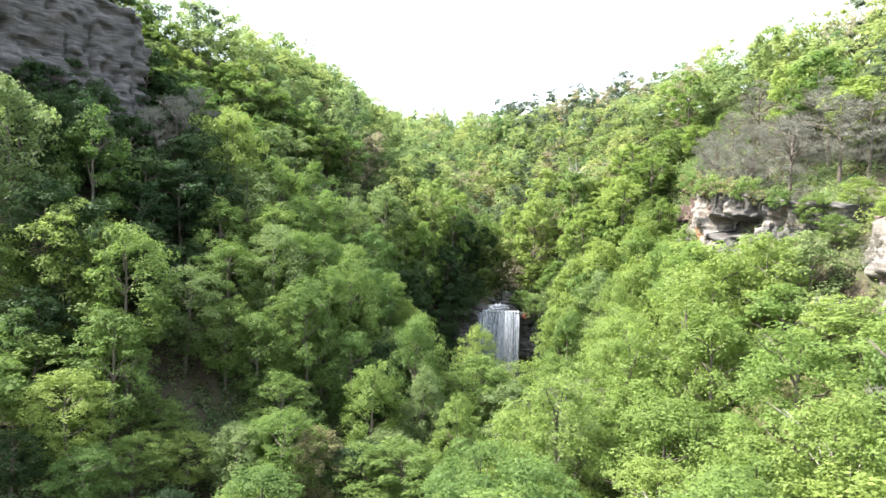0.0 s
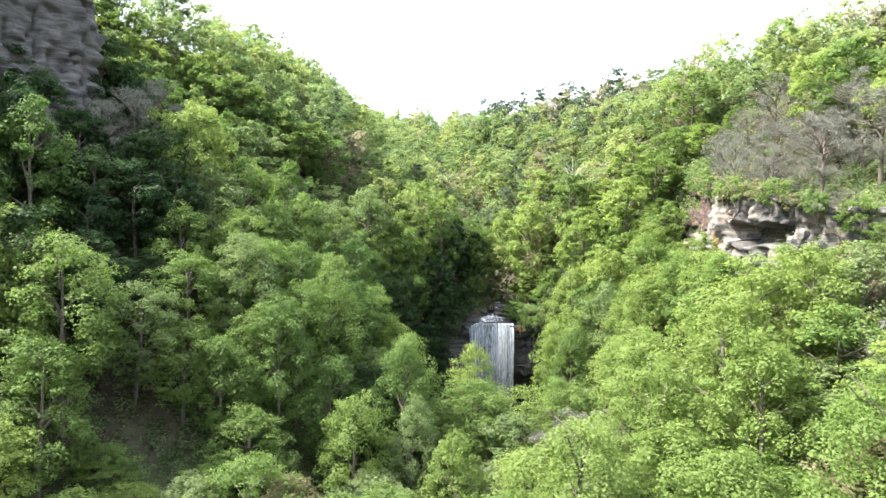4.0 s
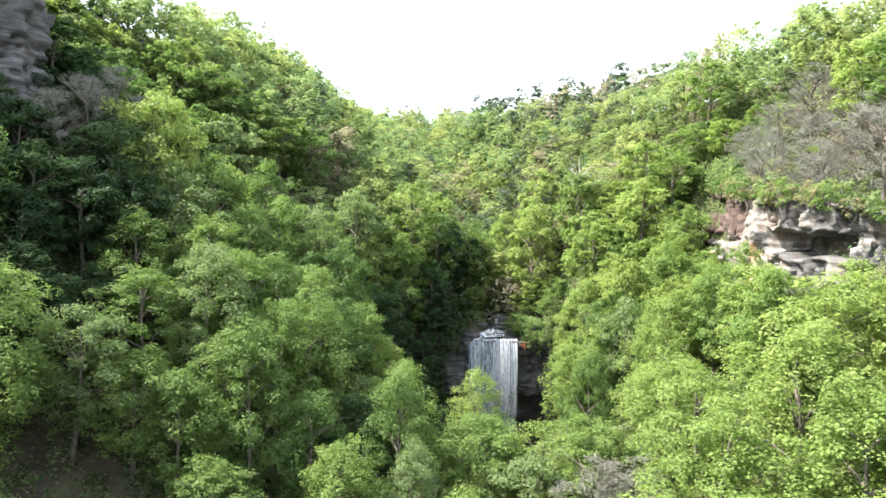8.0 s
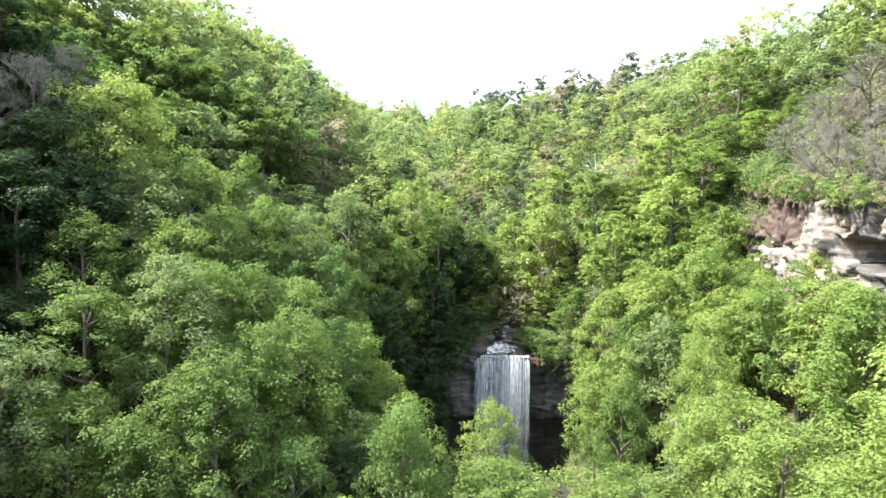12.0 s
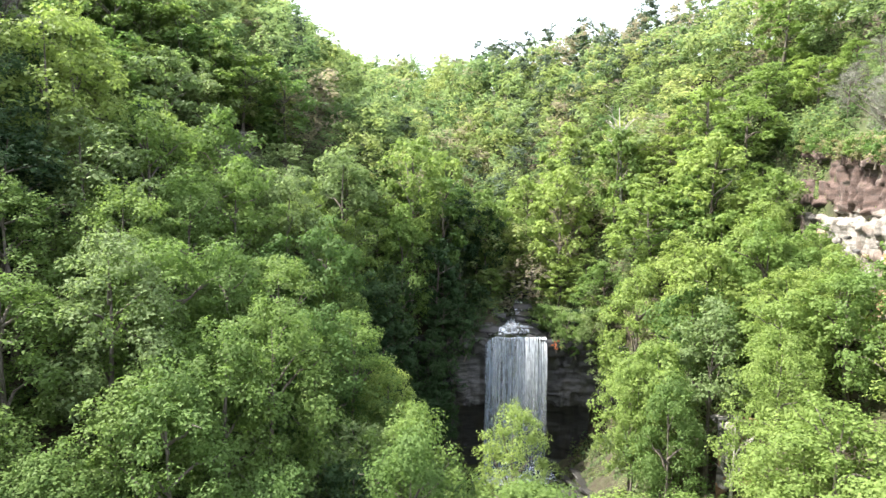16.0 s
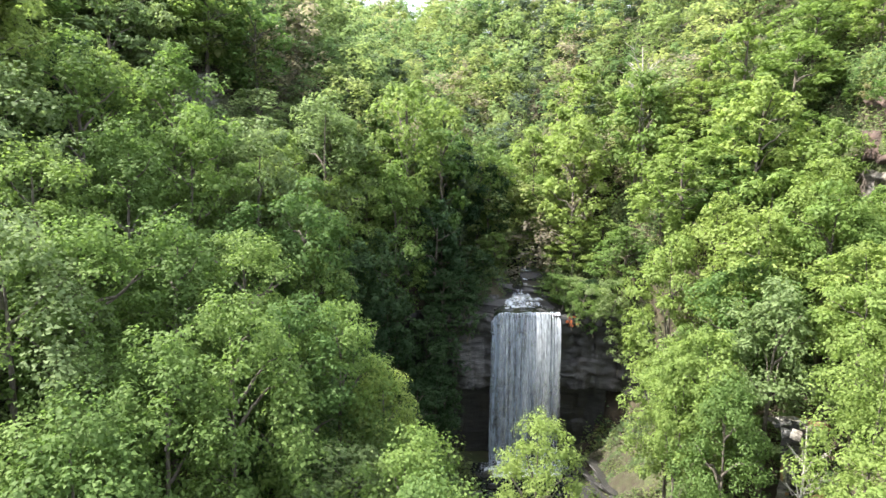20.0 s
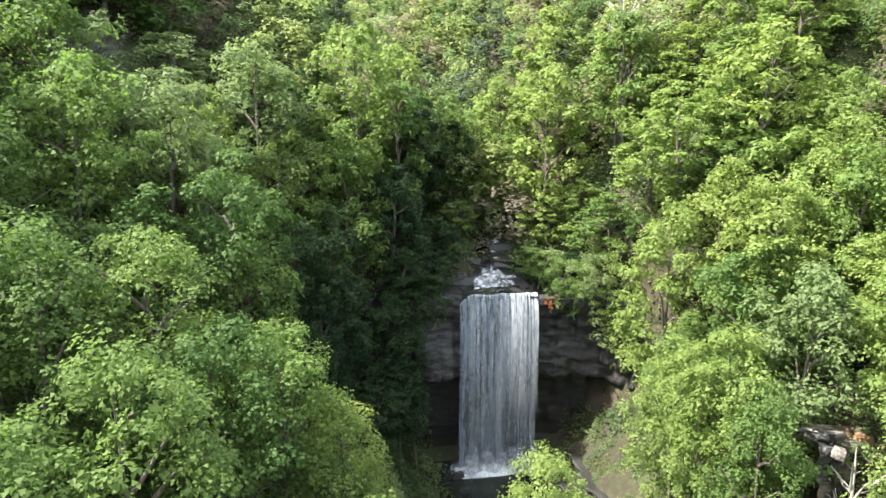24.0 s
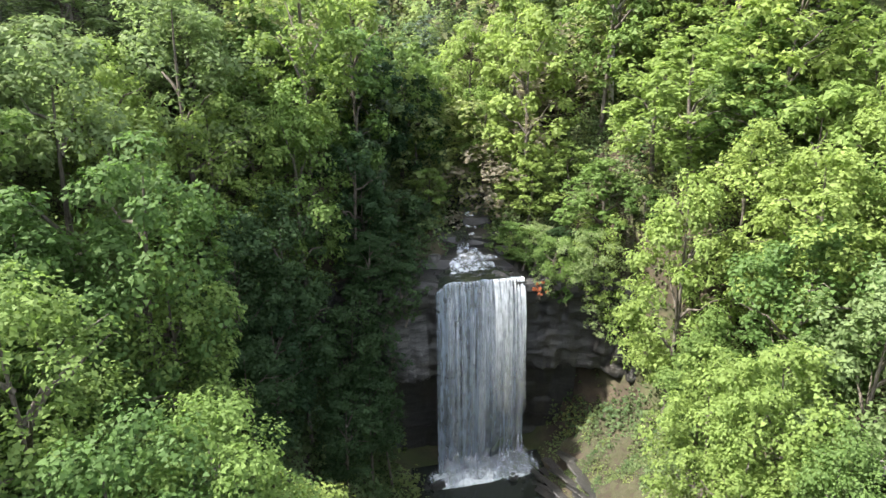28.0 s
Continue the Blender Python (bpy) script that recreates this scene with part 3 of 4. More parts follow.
for rows, where in ((GORGE, "in the gorge"), (SHADED, "on the shaded slope"), (SUNNY, "on the sunny slope"), (FOOT, "below the cliff"), (ABOVE, "above the waterfall")):
    for x, y, top, r, tone in rows:
        plant(x, y, top, r, tone, detail(x, y), rng, where)
        TAKEN.append((x, y, 0.62 * r))


# the deep rows put the cliff's shadow into their leaf colour
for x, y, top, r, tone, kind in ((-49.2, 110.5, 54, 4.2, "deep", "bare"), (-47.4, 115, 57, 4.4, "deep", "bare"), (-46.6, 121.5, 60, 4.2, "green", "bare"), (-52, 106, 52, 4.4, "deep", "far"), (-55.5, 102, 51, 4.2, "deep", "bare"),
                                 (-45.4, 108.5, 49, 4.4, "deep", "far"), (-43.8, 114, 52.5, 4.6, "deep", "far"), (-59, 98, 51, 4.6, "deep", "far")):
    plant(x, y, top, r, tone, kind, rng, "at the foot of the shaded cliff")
    TAKEN.append((x, y, 2.0))


for x, y, top, r in ((44.5, 106, 49, 3.2), (48.4, 116, 52.5, 3.4), (50.6, 126, 53.5, 3.4), (45.6, 97, 47, 3.2), (54, 121, 57, 3.4)):
    plant(x, y, top, r, "deep", "bare", rng, "above the sunny cliff")
    TAKEN.append((x, y, 2.0))
plant(-27.5, 142.0, 46.0, 3.4, "green", "bare", rng, "on the shaded slope")
TAKEN.append((-27.5, 142.0, 2.4))


def open_spot(x, y):
    """Where no tree grows: the pool, the fall, the creek, the cliffs and the flight line."""
    if (-9 if y < 119 else -5.5) < x < 19.5 and 109 < y < 137:
        return True
    if 4 < x < 18 and 97 < y < 145.5:
        return True
    if 140 <= y < 185 and abs(x - np.interp(y, [140, 150, 173, 185], [12, 14, 21, 22])) < (2.0 if y < 150 else 0.6):
        return True
    if x > 19 and 118 < y < 139 and x < 22.5:
        return True
    if 39 < x < 46 and 110 < y < 134:
        return True
    if (20 < x < 30 and 100 < y < 109) or (18.5 < x < 23 and 94 < y < 101):
        return True
    if ground_at(x, y) > 25 and abs(ground_at(x + 1.2, y) - ground_at(x - 1.2, y)) > 9:
        return True
    if 76 < y < 128 and abs(x - np.interp(y, [55, 80, 95, 104, 128, 150], [44, 41.5, 38.5, 39.5, 46.5, 47])) < 2.4:
        return True
    return False


def scatter(x0, x1, y0, y1, spacing, rng):
    """Uneven spots at about that spacing."""
    out = []
    for iy, y in enumerate(np.arange(y0, y1, spacing * 0.87)):
        for x in np.arange(x0 + (iy % 2) * spacing / 2, x1, spacing):
            out.append((x + rng.uniform(-0.36, 0.36) * spacing, y + rng.uniform(-0.36, 0.36) * spacing))
    return out


def clear_of(x, y, gap):
    return all(math.hypot(x - a, y - b0) > r + gap for a, b0, r in TAKEN)


def across_cliff(x, y):
    """Distance behind (+) or before (-) the foot of the shaded cliff."""
    return -0.78 * (x + 58) + 0.62 * (y - 117)


STANDING = np.array([row[:3] for rows in (GORGE, SHADED, SUNNY, FOOT, ABOVE) for row in rows])


def canopy(x, y):
    """Height of the canopy among the single trees near a spot, or None far from them."""
    d = np.hypot(STANDING[:, 0] - x, STANDING[:, 1] - y)
    near = d < 13.0
    if near.sum() < 2:
        return None
    w = 1.0 / (d[near] ** 2 + 2.0)
    # carried along the fall of the ground
    lift = np.clip(ground_at(x, y) - land(STANDING[near, 0], STANDING[near, 1]), -7, 7)
    return float((w * (STANDING[near, 2] + lift)).sum() / w.sum())


SPOTS = []
for x0, x1, y0, y1, gap in ((-74, -8, 60, 152, 5.2), (-8, 60, 34, 152, 5.7)):
    SPOTS += [(x, y) for x, y in scatter(x0, x1, y0, y1, gap, rng)
              if not open_spot(x, y) and -0.60 * (y + 16) < x < 0.66 * (y + 14) and clear_of(x, y, 2.0)]
SPOTS = [(x, y) for x, y in SPOTS if not (-14 < x < 2 and y < 70)]
for x, y in SPOTS:
    sunny = x > 6
    if 16 < x < 23 and 136 < y < 147:      # keeps the hollow beside the fall clear
        x, y = x + 2.5, 149.0
    tone = rng.choice(["fresh", "green", "pale", "deep", "bronze"], p=[0.58, 0.28, 0.09, 0.02, 0.03] if sunny else [0.16, 0.54, 0.12, 0.16, 0.02])
    # lighter leaf tones stand in for sunlight on this upper stretch
    if x < -8 and y > 118:
        tone = rng.choice(["fresh", "green", "pale"], p=[0.42, 0.36, 0.22])
    # before the cliff, a darker leaf tone paints its cast shadow
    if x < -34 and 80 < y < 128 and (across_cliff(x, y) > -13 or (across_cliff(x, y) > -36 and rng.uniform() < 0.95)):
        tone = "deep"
    # leaf tone darkened to paint the shade in the recess beside the fall
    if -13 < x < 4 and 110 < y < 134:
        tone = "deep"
    h = rng.uniform(11.5, 16.5)
    if -13 < x < 4 and 110 < y < 134:
        h = rng.uniform(6.5, 9.5)
    if 28 < x < 47 and 42 < y < 69:
        h = min(h, max(5.0, 27.0 - ground_at(x, y)))
    if 15 < x < 24 and y > 110:
        h = rng.uniform(6, 10)
    if -36 < x < 2 and y < 82:
        h = min(max(11.0 + rng.uniform(-1.5, 1.0) - ground_at(x, y), 4.5), 13.0)
    if 16 < x < 25 and 88 < y < 97:
        h = min(h, max(4.5, 15.0 - ground_at(x, y)))
    if x < -40 and 90 < y < 120:
        h = rng.uniform(11, 15) if across_cliff(x, y) > -13 else rng.uniform(8, 11)
    # some trees here darkened in leaf tone to imitate shade
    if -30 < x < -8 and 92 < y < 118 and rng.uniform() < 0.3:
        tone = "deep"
    if 31 < x < 46 and 84 < y < 124 and x < 40 + 0.2 * (y - 95):
        h = min(max(32.0 + rng.uniform(-1.2, 1.0) - ground_at(x, y), 5.0), 15.5)
    roof = canopy(x, y)
    if roof is not None and not (-13 < x < 4 and 110 < y < 134) and not (15 < x < 24 and y > 110):
        h = min(max(roof - ground_at(x, y) - rng.uniform(2.0, 7.5), 5.0), 20.0)
    kind = detail(x, y)
    if (x > 38 and 60 < y < 146 and rng.uniform() < (0.55 if y < 118 else 0.3)) or (sunny and rng.uniform() < 0.05):
        kind, h = "bare", h * 0.85
    where = "on the sunny slope" if sunny else "on the shaded slope"
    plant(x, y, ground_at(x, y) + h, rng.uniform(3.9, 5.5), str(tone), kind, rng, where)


# ---- woods beyond ----
def woods(name, spots, rng, label, mix):
    """Far trees that nobody could count, as one mesh; the nearer ones have finer sprays."""
    vs, mats, tints = [], [], []
    for x, y in spots:
        k = rng.choice(4, p=mix)
        if x > 20 and y > 190 and land(x, y) > 67.5 + 0.09 * (y - 150) - 9 and rng.uniform() < 0.55:
            k = 2
        h = rng.uniform(11.0, 18.5) * (1.1 if k == 2 else 1)
        r = rng.uniform(3.4, 5.4) * (0.72 if k == 2 else 1)
        count, leaf = (1150, 0.56) if y < 200 else ((800, 0.70) if y < 330 else (480, 0.90))
        p, q = crown_points(rng, h, r, int(count * rng.uniform(0.85, 1.2)), 15, "tall" if k == 2 else "round", 0.28, 0.5)
        p += np.array([x, y, ground_at(x, y) - 2.2])
        q = q + np.array([0, 0, 0.55])
        q /= np.linalg.norm(q, axis=1)[:, None]
        vs.append(leaves(rng, p, q, leaf * rng.uniform(0.6, 1.3, len(p)), 3))
        mats.append(np.full(len(p), k))
        tints.append(np.full(len(p), rng.uniform()))
    v = np.concatenate(vs)
    me = mesh_from(name, v, np.arange(len(v)), np.full(len(v) // 3, 3))
    for m in FAR_LEAF:
        me.materials.append(m)
    me.polygons.foreach_set("material_index", np.concatenate(mats).astype(np.int32))
    at = me.attributes.new("tint", "FLOAT", "FACE")
    at.data.foreach_set("value", np.concatenate(tints).astype(np.float32))
    return tagged(new(name, me), label, "woods", kind="stuff")


def below_rim(x, y):
    """On a slope, or within a few trees of its upper edge."""
    inward = 18 if x < 0 else -26
    return ground_at(x + inward, y) < (77 + 0.075 * (y - 150) if x < 0 else 67.5 + 0.09 * (y - 150)) - 2.5


rng = np.random.default_rng(21)
LEFT_FAR = [(x, y) for x, y in scatter(-120, 4, 120, 330, 6.0, rng) if (y > 150 or x < -60) and x > -0.62 * (y + 40) and x < 0.02 * y and not (x < -50 and y < 128)]
RIGHT_FAR = [(x, y) for x, y in scatter(0, 190, 90, 330, 6.0, rng) if (y > 152 or x > 60) and x < 0.62 * (y + 30) and x >= 0.02 * y and not open_spot(x, y)]
HEAD_FAR = [(x, y) for x, y in scatter(-70, 130, 330, 365, 6.6, rng)]
LEFT_FAR = [p for p in LEFT_FAR if below_rim(*p)]
RIGHT_FAR = [p for p in RIGHT_FAR if below_rim(*p)]
woods("shaded_ridge_woods", LEFT_FAR, rng, "dense spring woods covering the ridge above the shaded slope", (0.50, 0.38, 0.05, 0.07))
woods("sunny_ridge_woods", RIGHT_FAR, rng, "yellow-green spring woods with dark pines on the sunny ridge", (0.34, 0.46, 0.09, 0.11))
woods("valley_head_woods", HEAD_FAR, rng, "haze-tinted spring woods closing the head of the valley", (0.4, 0.36, 0.12, 0.12))

for kind in TEMPLATES.values():
    for root in kind:
        if root.name not in USED:
            for ob in (*root.children_recursive, root):
                bpy.data.objects.remove(ob)


# ---- undergrowth ----
def undergrowth(name, spots, rng, label, size=1.0, ground_of=land):
    """Saplings and bushes under and between the trees, as one mesh."""
    vs, mats, tints = [], [], []
    for x, y in spots:
        h, r = rng.uniform(0.8, 4.2) * size, rng.uniform(0.9, 1.9) * (0.4 + 0.6 * size)
        nn = int(70 * r)
        d = rng.normal(size=(nn, 3))
        d[:, 2] = np.abs(d[:, 2])
        d /= np.linalg.norm(d, axis=1)[:, None]
        p = d * np.array([r, r, h]) * rng.uniform(0.5, 1.05, (nn, 1))
        q = d * 0.6 + np.array([0, 0, 0.8]) + rng.normal(size=(nn, 3)) * 0.4
        q /= np.linalg.norm(q, axis=1)[:, None]
        p += np.array([x, y, 0])
        p[:, 2] += ground_of(p[:, 0], p[:, 1]) - 0.1
        vs.append(leaves(rng, p, q, (0.16 + 0.22 * size) * rng.uniform(0.6, 1.3, nn), 3))
        mats.append(np.full(nn, rng.choice([0, 0, 0, 1]) if x > 4 else 0))
        tints.append(np.full(nn, rng.uniform()))
    v = np.concatenate(vs)
    me = mesh_from(name, v, np.arange(len(v)), np.full(len(v) // 3, 3))
    for m in FAR_LEAF[:2]:
        me.materials.append(m)
    me.polygons.foreach_set("material_index", np.concatenate(mats).astype(np.int32))
    at = me.attributes.new("tint", "FLOAT", "FACE")
    at.data.foreach_set("value", np.concatenate(tints).astype(np.float32))
    return tagged(new(name, me), label, "undergrowth", kind="stuff")


rng = np.random.default_rng(33)
UNDER = [(x, y) for x, y in scatter(-50, 64, 50, 160, 2.5, rng)
         if -0.55 * (y + 14) < x < 0.6 * (y + 10) and not (5.5 < x < 20 and 106 < y < 146) and not (1 < x < 20 and 112 < y < 132) and not (19 <= x < 24 and 122 < y < 137)
         and not (140 <= y < 185 and abs(x - np.interp(y, [140, 150, 173, 185], [12, 14, 21, 22])) < (1.9 if y < 149 else 0.3))]
UNDER += [(x, y) for x, y in scatter(-15, 4, 108, 146, 1.9, rng) if x < -6 + 0.62 * max(0, y - 120)]
UNDER += [(x, y) for x, y in scatter(23, 62, 118, 156, 2.1, rng) if not (y < 126 and x > 38)]
UNDER += [(x, y) for x, y in scatter(38, 50, 125, 143, 1.15, rng)]
UNDER += [(x, y) for x, y in scatter(6, 26, 150, 180, 1.7, rng)]
undergrowth("undergrowth", UNDER, rng, "low green bushes and saplings covering the forest floor")


# ---- single oddities among the trees ----
def snag(x, y, height, radius, seed, label):
    """A dead bleached tree: a forked bare trunk."""
    root = tagged(new("dead_tree"), label, "dead tree", "dead trees")
    root.matrix_basis = pose(x, y, ground_at(x, y) - 0.2, 0, 4, 50 * seed)
    part("trunk", trunk_mesh(seed, height, radius, 8, True), DEAD_WOOD, root)
    return root


snag(24.8, 39.5, 13.5, 3.2, 3, "dead bleached tree with bare white forked branches")
snag(17.4, 46.0, 11.0, 3.0, 5, "dead bleached tree with bare white branches among leafy crowns")
snag(26.0, 104.6, 11.0, 1.6, 8, "pale bare trunk standing beside boulders")
snag(31.6, 152.5, 24.0, 3.2, 9, "pale leafless tree rising over green crowns")

shrub = tagged(new("shrub"), "small orange-leaved shrub on the rock lip beside the fall", "shrub")
shrub.matrix_basis = pose(17.9, 138.7, 15.6)
part("foliage", crown_mesh(91, 1.7, 0.75, 420, 8, 0.16, "round", 3), ORANGE_LEAF, shrub)
part("stem", trunk_mesh(91, 1.4, 0.5, 4), BARK, shrub)


# ---- rock ----
def block_mesh(seed, sx, sy, sz):
    """A weathered sandstone block with broken edges."""
    r = random.Random(seed)
    bm = bmesh.new()
    bmesh.ops.create_cube(bm, size=1.0)
    bmesh.ops.subdivide_edges(bm, edges=bm.edges[:], cuts=1, use_grid_fill=True)
    for v in bm.verts:
        k = abs(v.co.x) + abs(v.co.y) + abs(v.co.z)
        s = 0.86 if k > 1.4 else (0.95 if k > 0.9 else 1.04)
        v.co = Vector((v.co.x * s * sx, v.co.y * s * sy, v.co.z * (s * 0.5 + 0.5) * sz))
        v.co += Vector((r.uniform(-1, 1) * sx, r.uniform(-1, 1) * sy, r.uniform(-1, 1) * sz)) * 0.07
    return bm


def block_set(mats, seed, size):
    out = []
    for i in range(7):
        bm = block_mesh(seed + i, *size)
        me = bpy.data.meshes.new("rock_block")
        bm.to_mesh(me)
        bm.free()
        me.materials.append(mats[i % len(mats)])
        out.append(me)
    return out


def rock_face(path, z0, z1, back, seed, layer=1.6, cave=(), du=0.55, dz=0.42, rough=1.0, deep=6.0, soft_cave=0.0, rise=(0.0, 0.0)):
    """A weathered wall along a line on the ground: bedding ledges, joints, hollows. back points into the hill; cave rows are (from, to, low, high, depth)."""
    pts = np.array(path, float)
    seg = np.linalg.norm(np.diff(pts, axis=0), axis=1)
    dist = np.concatenate(([0], np.cumsum(seg)))
    us, zs = np.arange(0, dist[-1], du), np.arange(z0, z1 + dz, dz)
    px, py = np.interp(us, dist, pts[:, 0]), np.interp(us, dist, pts[:, 1])
    tx, ty = np.gradient(px), np.gradient(py)
    ln = np.hypot(tx, ty)
    nx, ny = ty / ln, -tx / ln
    if nx[0] * back[0] + ny[0] * back[1] < 0:
        nx, ny = -nx, -ny
    bed = np.random.default_rng(int(seed)).uniform(-0.5, 0.9, 60)
    vs = []
    for z in zs:
        for i, u in enumerate(us):
            w = (z - z0) / layer + 0.5 * noise.noise(Vector((u * 0.07, z * 0.05, seed)))
            k = int(w) % 60
            joint = noise.noise(Vector((u * 0.45, int(w) * 3.7, seed + 2.0)))
            d = 0.75 * bed[k] + 1.1 * noise.noise(Vector((u * 0.11, z * 0.13, seed + 5.0))) * 1.5
            d += 0.55 * (1 if joint > 0.12 else 0) + 0.5 * noise.noise(Vector((u * 0.9, z * 1.1, seed + 9.0)))
            cell = math.sin(int(u / (1.1 * layer) + 7 * bed[k]) * 12.9898 + k * 78.233 + seed) * 43758.5453
            d = (0.7 * d + 0.55 * min(layer, 1.8) * (cell - math.floor(cell))) * rough + 0.05 * (z - z0) + 0.22 * noise.noise(Vector((u * 2.1, z * 3.4, seed + 13.0))) + 0.3 * abs(noise.noise(Vector((u * 0.5, z * 0.12, seed + 17.0))))
            crack = noise.noise(Vector((u * 0.33, z * 0.06, seed + 21.0)))
            d += 1.3 * rough * max(0.0, 1 - abs(crack) / 0.05)
            for f0, f1, lo, hi, depth in cave:
                d = (1 - 0.6 * soft_cave * float(step((u - f0) / 2.0) * step((f1 - u) / 2.0) * step((hi - z) / 0.5))) * d + depth * float(step((u - f0) / 2.0) * step((f1 - u) / 2.0) * step((z - lo) / 0.6) * step((hi + 0.6 * joint - z) / 0.5))
            lift = (rise[0] + (rise[1] - rise[0]) * u / dist[-1]) * (z - z0) / (z1 - z0)
            edge = 0.9 * noise.noise(Vector((u * 0.35, 7.0, seed))) * (z - z0) / (z1 - z0)
            vs.append((px[i] + nx[i] * d, py[i] + ny[i] * d, z + 0.12 * joint + lift + edge))
    n = len(us)
    i = (np.arange(len(zs) - 1)[:, None] * n + np.arange(n - 1)[None]).ravel()
    f = np.stack([i, i + 1, i + n + 1, i + n], 1)
    # a cap that runs back into the hill closes the top
    o = len(vs)
    last = (len(zs) - 1) * n
    vs += [(vs[last + k][0] + nx[k] * deep, vs[last + k][1] + ny[k] * deep, vs[last + k][2] - 0.5 + 0.2 * math.sin(k)) for k in range(n)]
    k = np.arange(n - 1)
    f = np.concatenate((f, np.stack([last + k, last + k + 1, o + k + 1, o + k], 1)))
    return mesh_from("rock_face", np.array(vs), f.ravel(), np.full(len(f), 4))


def loose_blocks(root, spots, mats, seed):
    """Fallen or jutting blocks; each spot is x, y, z, size."""
    r = random.Random(seed)
    sets = block_set(mats, seed, (1.0, 0.8, 0.55))
    for x, y, z, s in spots:
        ob = new("rock_block", r.choice(sets))
        ob.parent = root
        ob.matrix_basis = pose(x, y, z, r.uniform(-14, 14), r.uniform(-14, 14), r.uniform(0, 360)) @ Matrix.Diagonal((s * r.uniform(0.8, 1.4), s, s * r.uniform(0.7, 1.3), 1))


sunny = tagged(new("sunny_cliff"), "sunlit pale and red sandstone cliff band with dark overhangs", "cliff", kind="structure")
SUNNY_LINE = [(51, 75), (46, 79), (41.5, 85), (38.3, 95), (39.5, 105), (42.8, 114), (45.6, 122), (46.4, 128), (47.4, 133), (50.5, 138)]
part("rock_face", rock_face(SUNNY_LINE, 24.0, 41.5, (1, 0.2), 3.0, 2.4, ((15.5, 29.5, 34.6, 38.4, 4.2), (38, 61, 34.4, 35.8, 1.2), (8, 15, 31.5, 34.5, 2.2), (33, 36, 30, 38, 1.3)), 0.30, 0.24, 1.15, soft_cave=0.85, rise=(-5.2, 3.2)), ROCK_PALE, sunny)
face = sunny.children[0].data
face.materials.append(ROCK_RED)
face.materials.append(ROCK_RUST)
face.materials.append(ROCK_GREY)
face.materials.append(GROUND)
for p in face.polygons:
    c = p.center
    wave = 2.5 * noise.noise(Vector((c.y * 0.22, c.z * 0.3, 4.0)))
    if abs(p.normal.z) > 0.72 and c.z > 38.5:
        p.material_index = 4
    elif c.y + 0.6 * wave > 108.5 and c.z + 0.4 * wave > 36.2:
        p.material_index = 1
    elif c.z + wave < 33.5 and 101 < c.y + wave < 108.5:
        p.material_index = 2
    elif c.y + 2 * wave < 99 and noise.noise(Vector((c.x * 0.3, c.y * 0.3, c.z * 0.5))) > -0.22:
        p.material_index = 3
r5 = random.Random(5)
loose_blocks(sunny, [(np.interp(y, [84, 95, 105, 116, 127], [40.0, 37.6, 38.9, 42.4, 45.6]) + r5.uniform(-0.8, 0.2), y, np.interp(y, [84, 127], [31.0, 33.5]) + r5.uniform(-0.8, 0.8), r5.uniform(0.5, 1.1)) for y in np.linspace(85, 126, 16)], [ROCK_PALE, ROCK_GREY, ROCK_RUST], 31)

shaded = tagged(new("shaded_cliff"), "high grey sandstone cliff in shade above the woods", "cliff", kind="structure")
part("rock_face", rock_face([(-85, 73.5), (-72.6, 89), (-62.4, 102), (-53.4, 113), (-52.2, 117)], 34, 79, (-1, 0.6), 8.0, 2.1, (), 0.6, 0.42, 1.25, rise=(2.0, -9.0)), ROCK_GREY, shaded)
rl = random.Random(15)
loose_blocks(shaded, [(np.interp(k, [0, 1], [-74, -52]) + rl.uniform(0.5, 2.5), np.interp(k, [0, 1], [84, 112]) - rl.uniform(0.5, 2.5), np.interp(k, [0, 1], [40.5, 43.0]), rl.uniform(0.9, 2.2)) for k in np.linspace(0.1, 0.98, 14)], [ROCK_GREY], 19)

wall = tagged(new("fall_cliff"), "dark wet rock wall with an undercut hollow behind the waterfall", "cliff", kind="structure")
part("rock_face", rock_face([(-5, 142.5), (-1.0, 139.0), (3.0, 138.6), (7, 139.8), (17.5, 139.8), (22.5, 137.8), (26, 134)], -4.2, 17.0, (0, 1), 12.0, 1.9, ((5, 36, -6, 7.4, 4.6),), 0.30, 0.20, 0.55, 6.0, 1.0), ROCK_WET, wall)
wet = wall.children[0].data
wet.materials.append(ROCK_GREY)
for p in wet.polygons:
    if p.center.z > 7.6 + 1.2 * noise.noise(p.center * 0.4) and 4.0 < p.center.x < 7.2 and p.center.z < 14:
        p.material_index = 1
r6 = random.Random(6)
loose_blocks(wall, [(x, 140.3 - 0.02 * (x - 12) ** 2 + r6.uniform(-0.4, 0.4), 16.9 + r6.uniform(-0.5, 0.4), r6.uniform(0.8, 1.7)) for x in (3.6, 5.1, 6.4, 17.4, 18.6, 20, 21.5, 23)], [ROCK_WET, ROCK_GREY], 47)

# ---- the fall ----
pool = new("pool", grid_mesh("pool", np.linspace(-4, 24, 20), np.linspace(104, 141, 24), lambda x, y: -2.82 + 0 * x))
pool.data.materials.append(POOL)
tagged(pool, "dark still plunge pool below the waterfall", "water", kind="structure")

fall = tagged(new("waterfall"), "tall curtain of white water falling over a rock lip into the pool", "waterfall", kind="structure")


def lip_curve(t, z_top, z_base, throw):
    """Over the lip and down: distance out from the wall and height."""
    if t < 0:
        return -0.25 * -t, z_top + 0.03 * -t
    return throw * (1 - math.exp(-7 * t)) + 0.35 * t, z_top - 0.15 * min(1, t * 25) - (z_top - 0.15 - z_base) * t ** 1.04


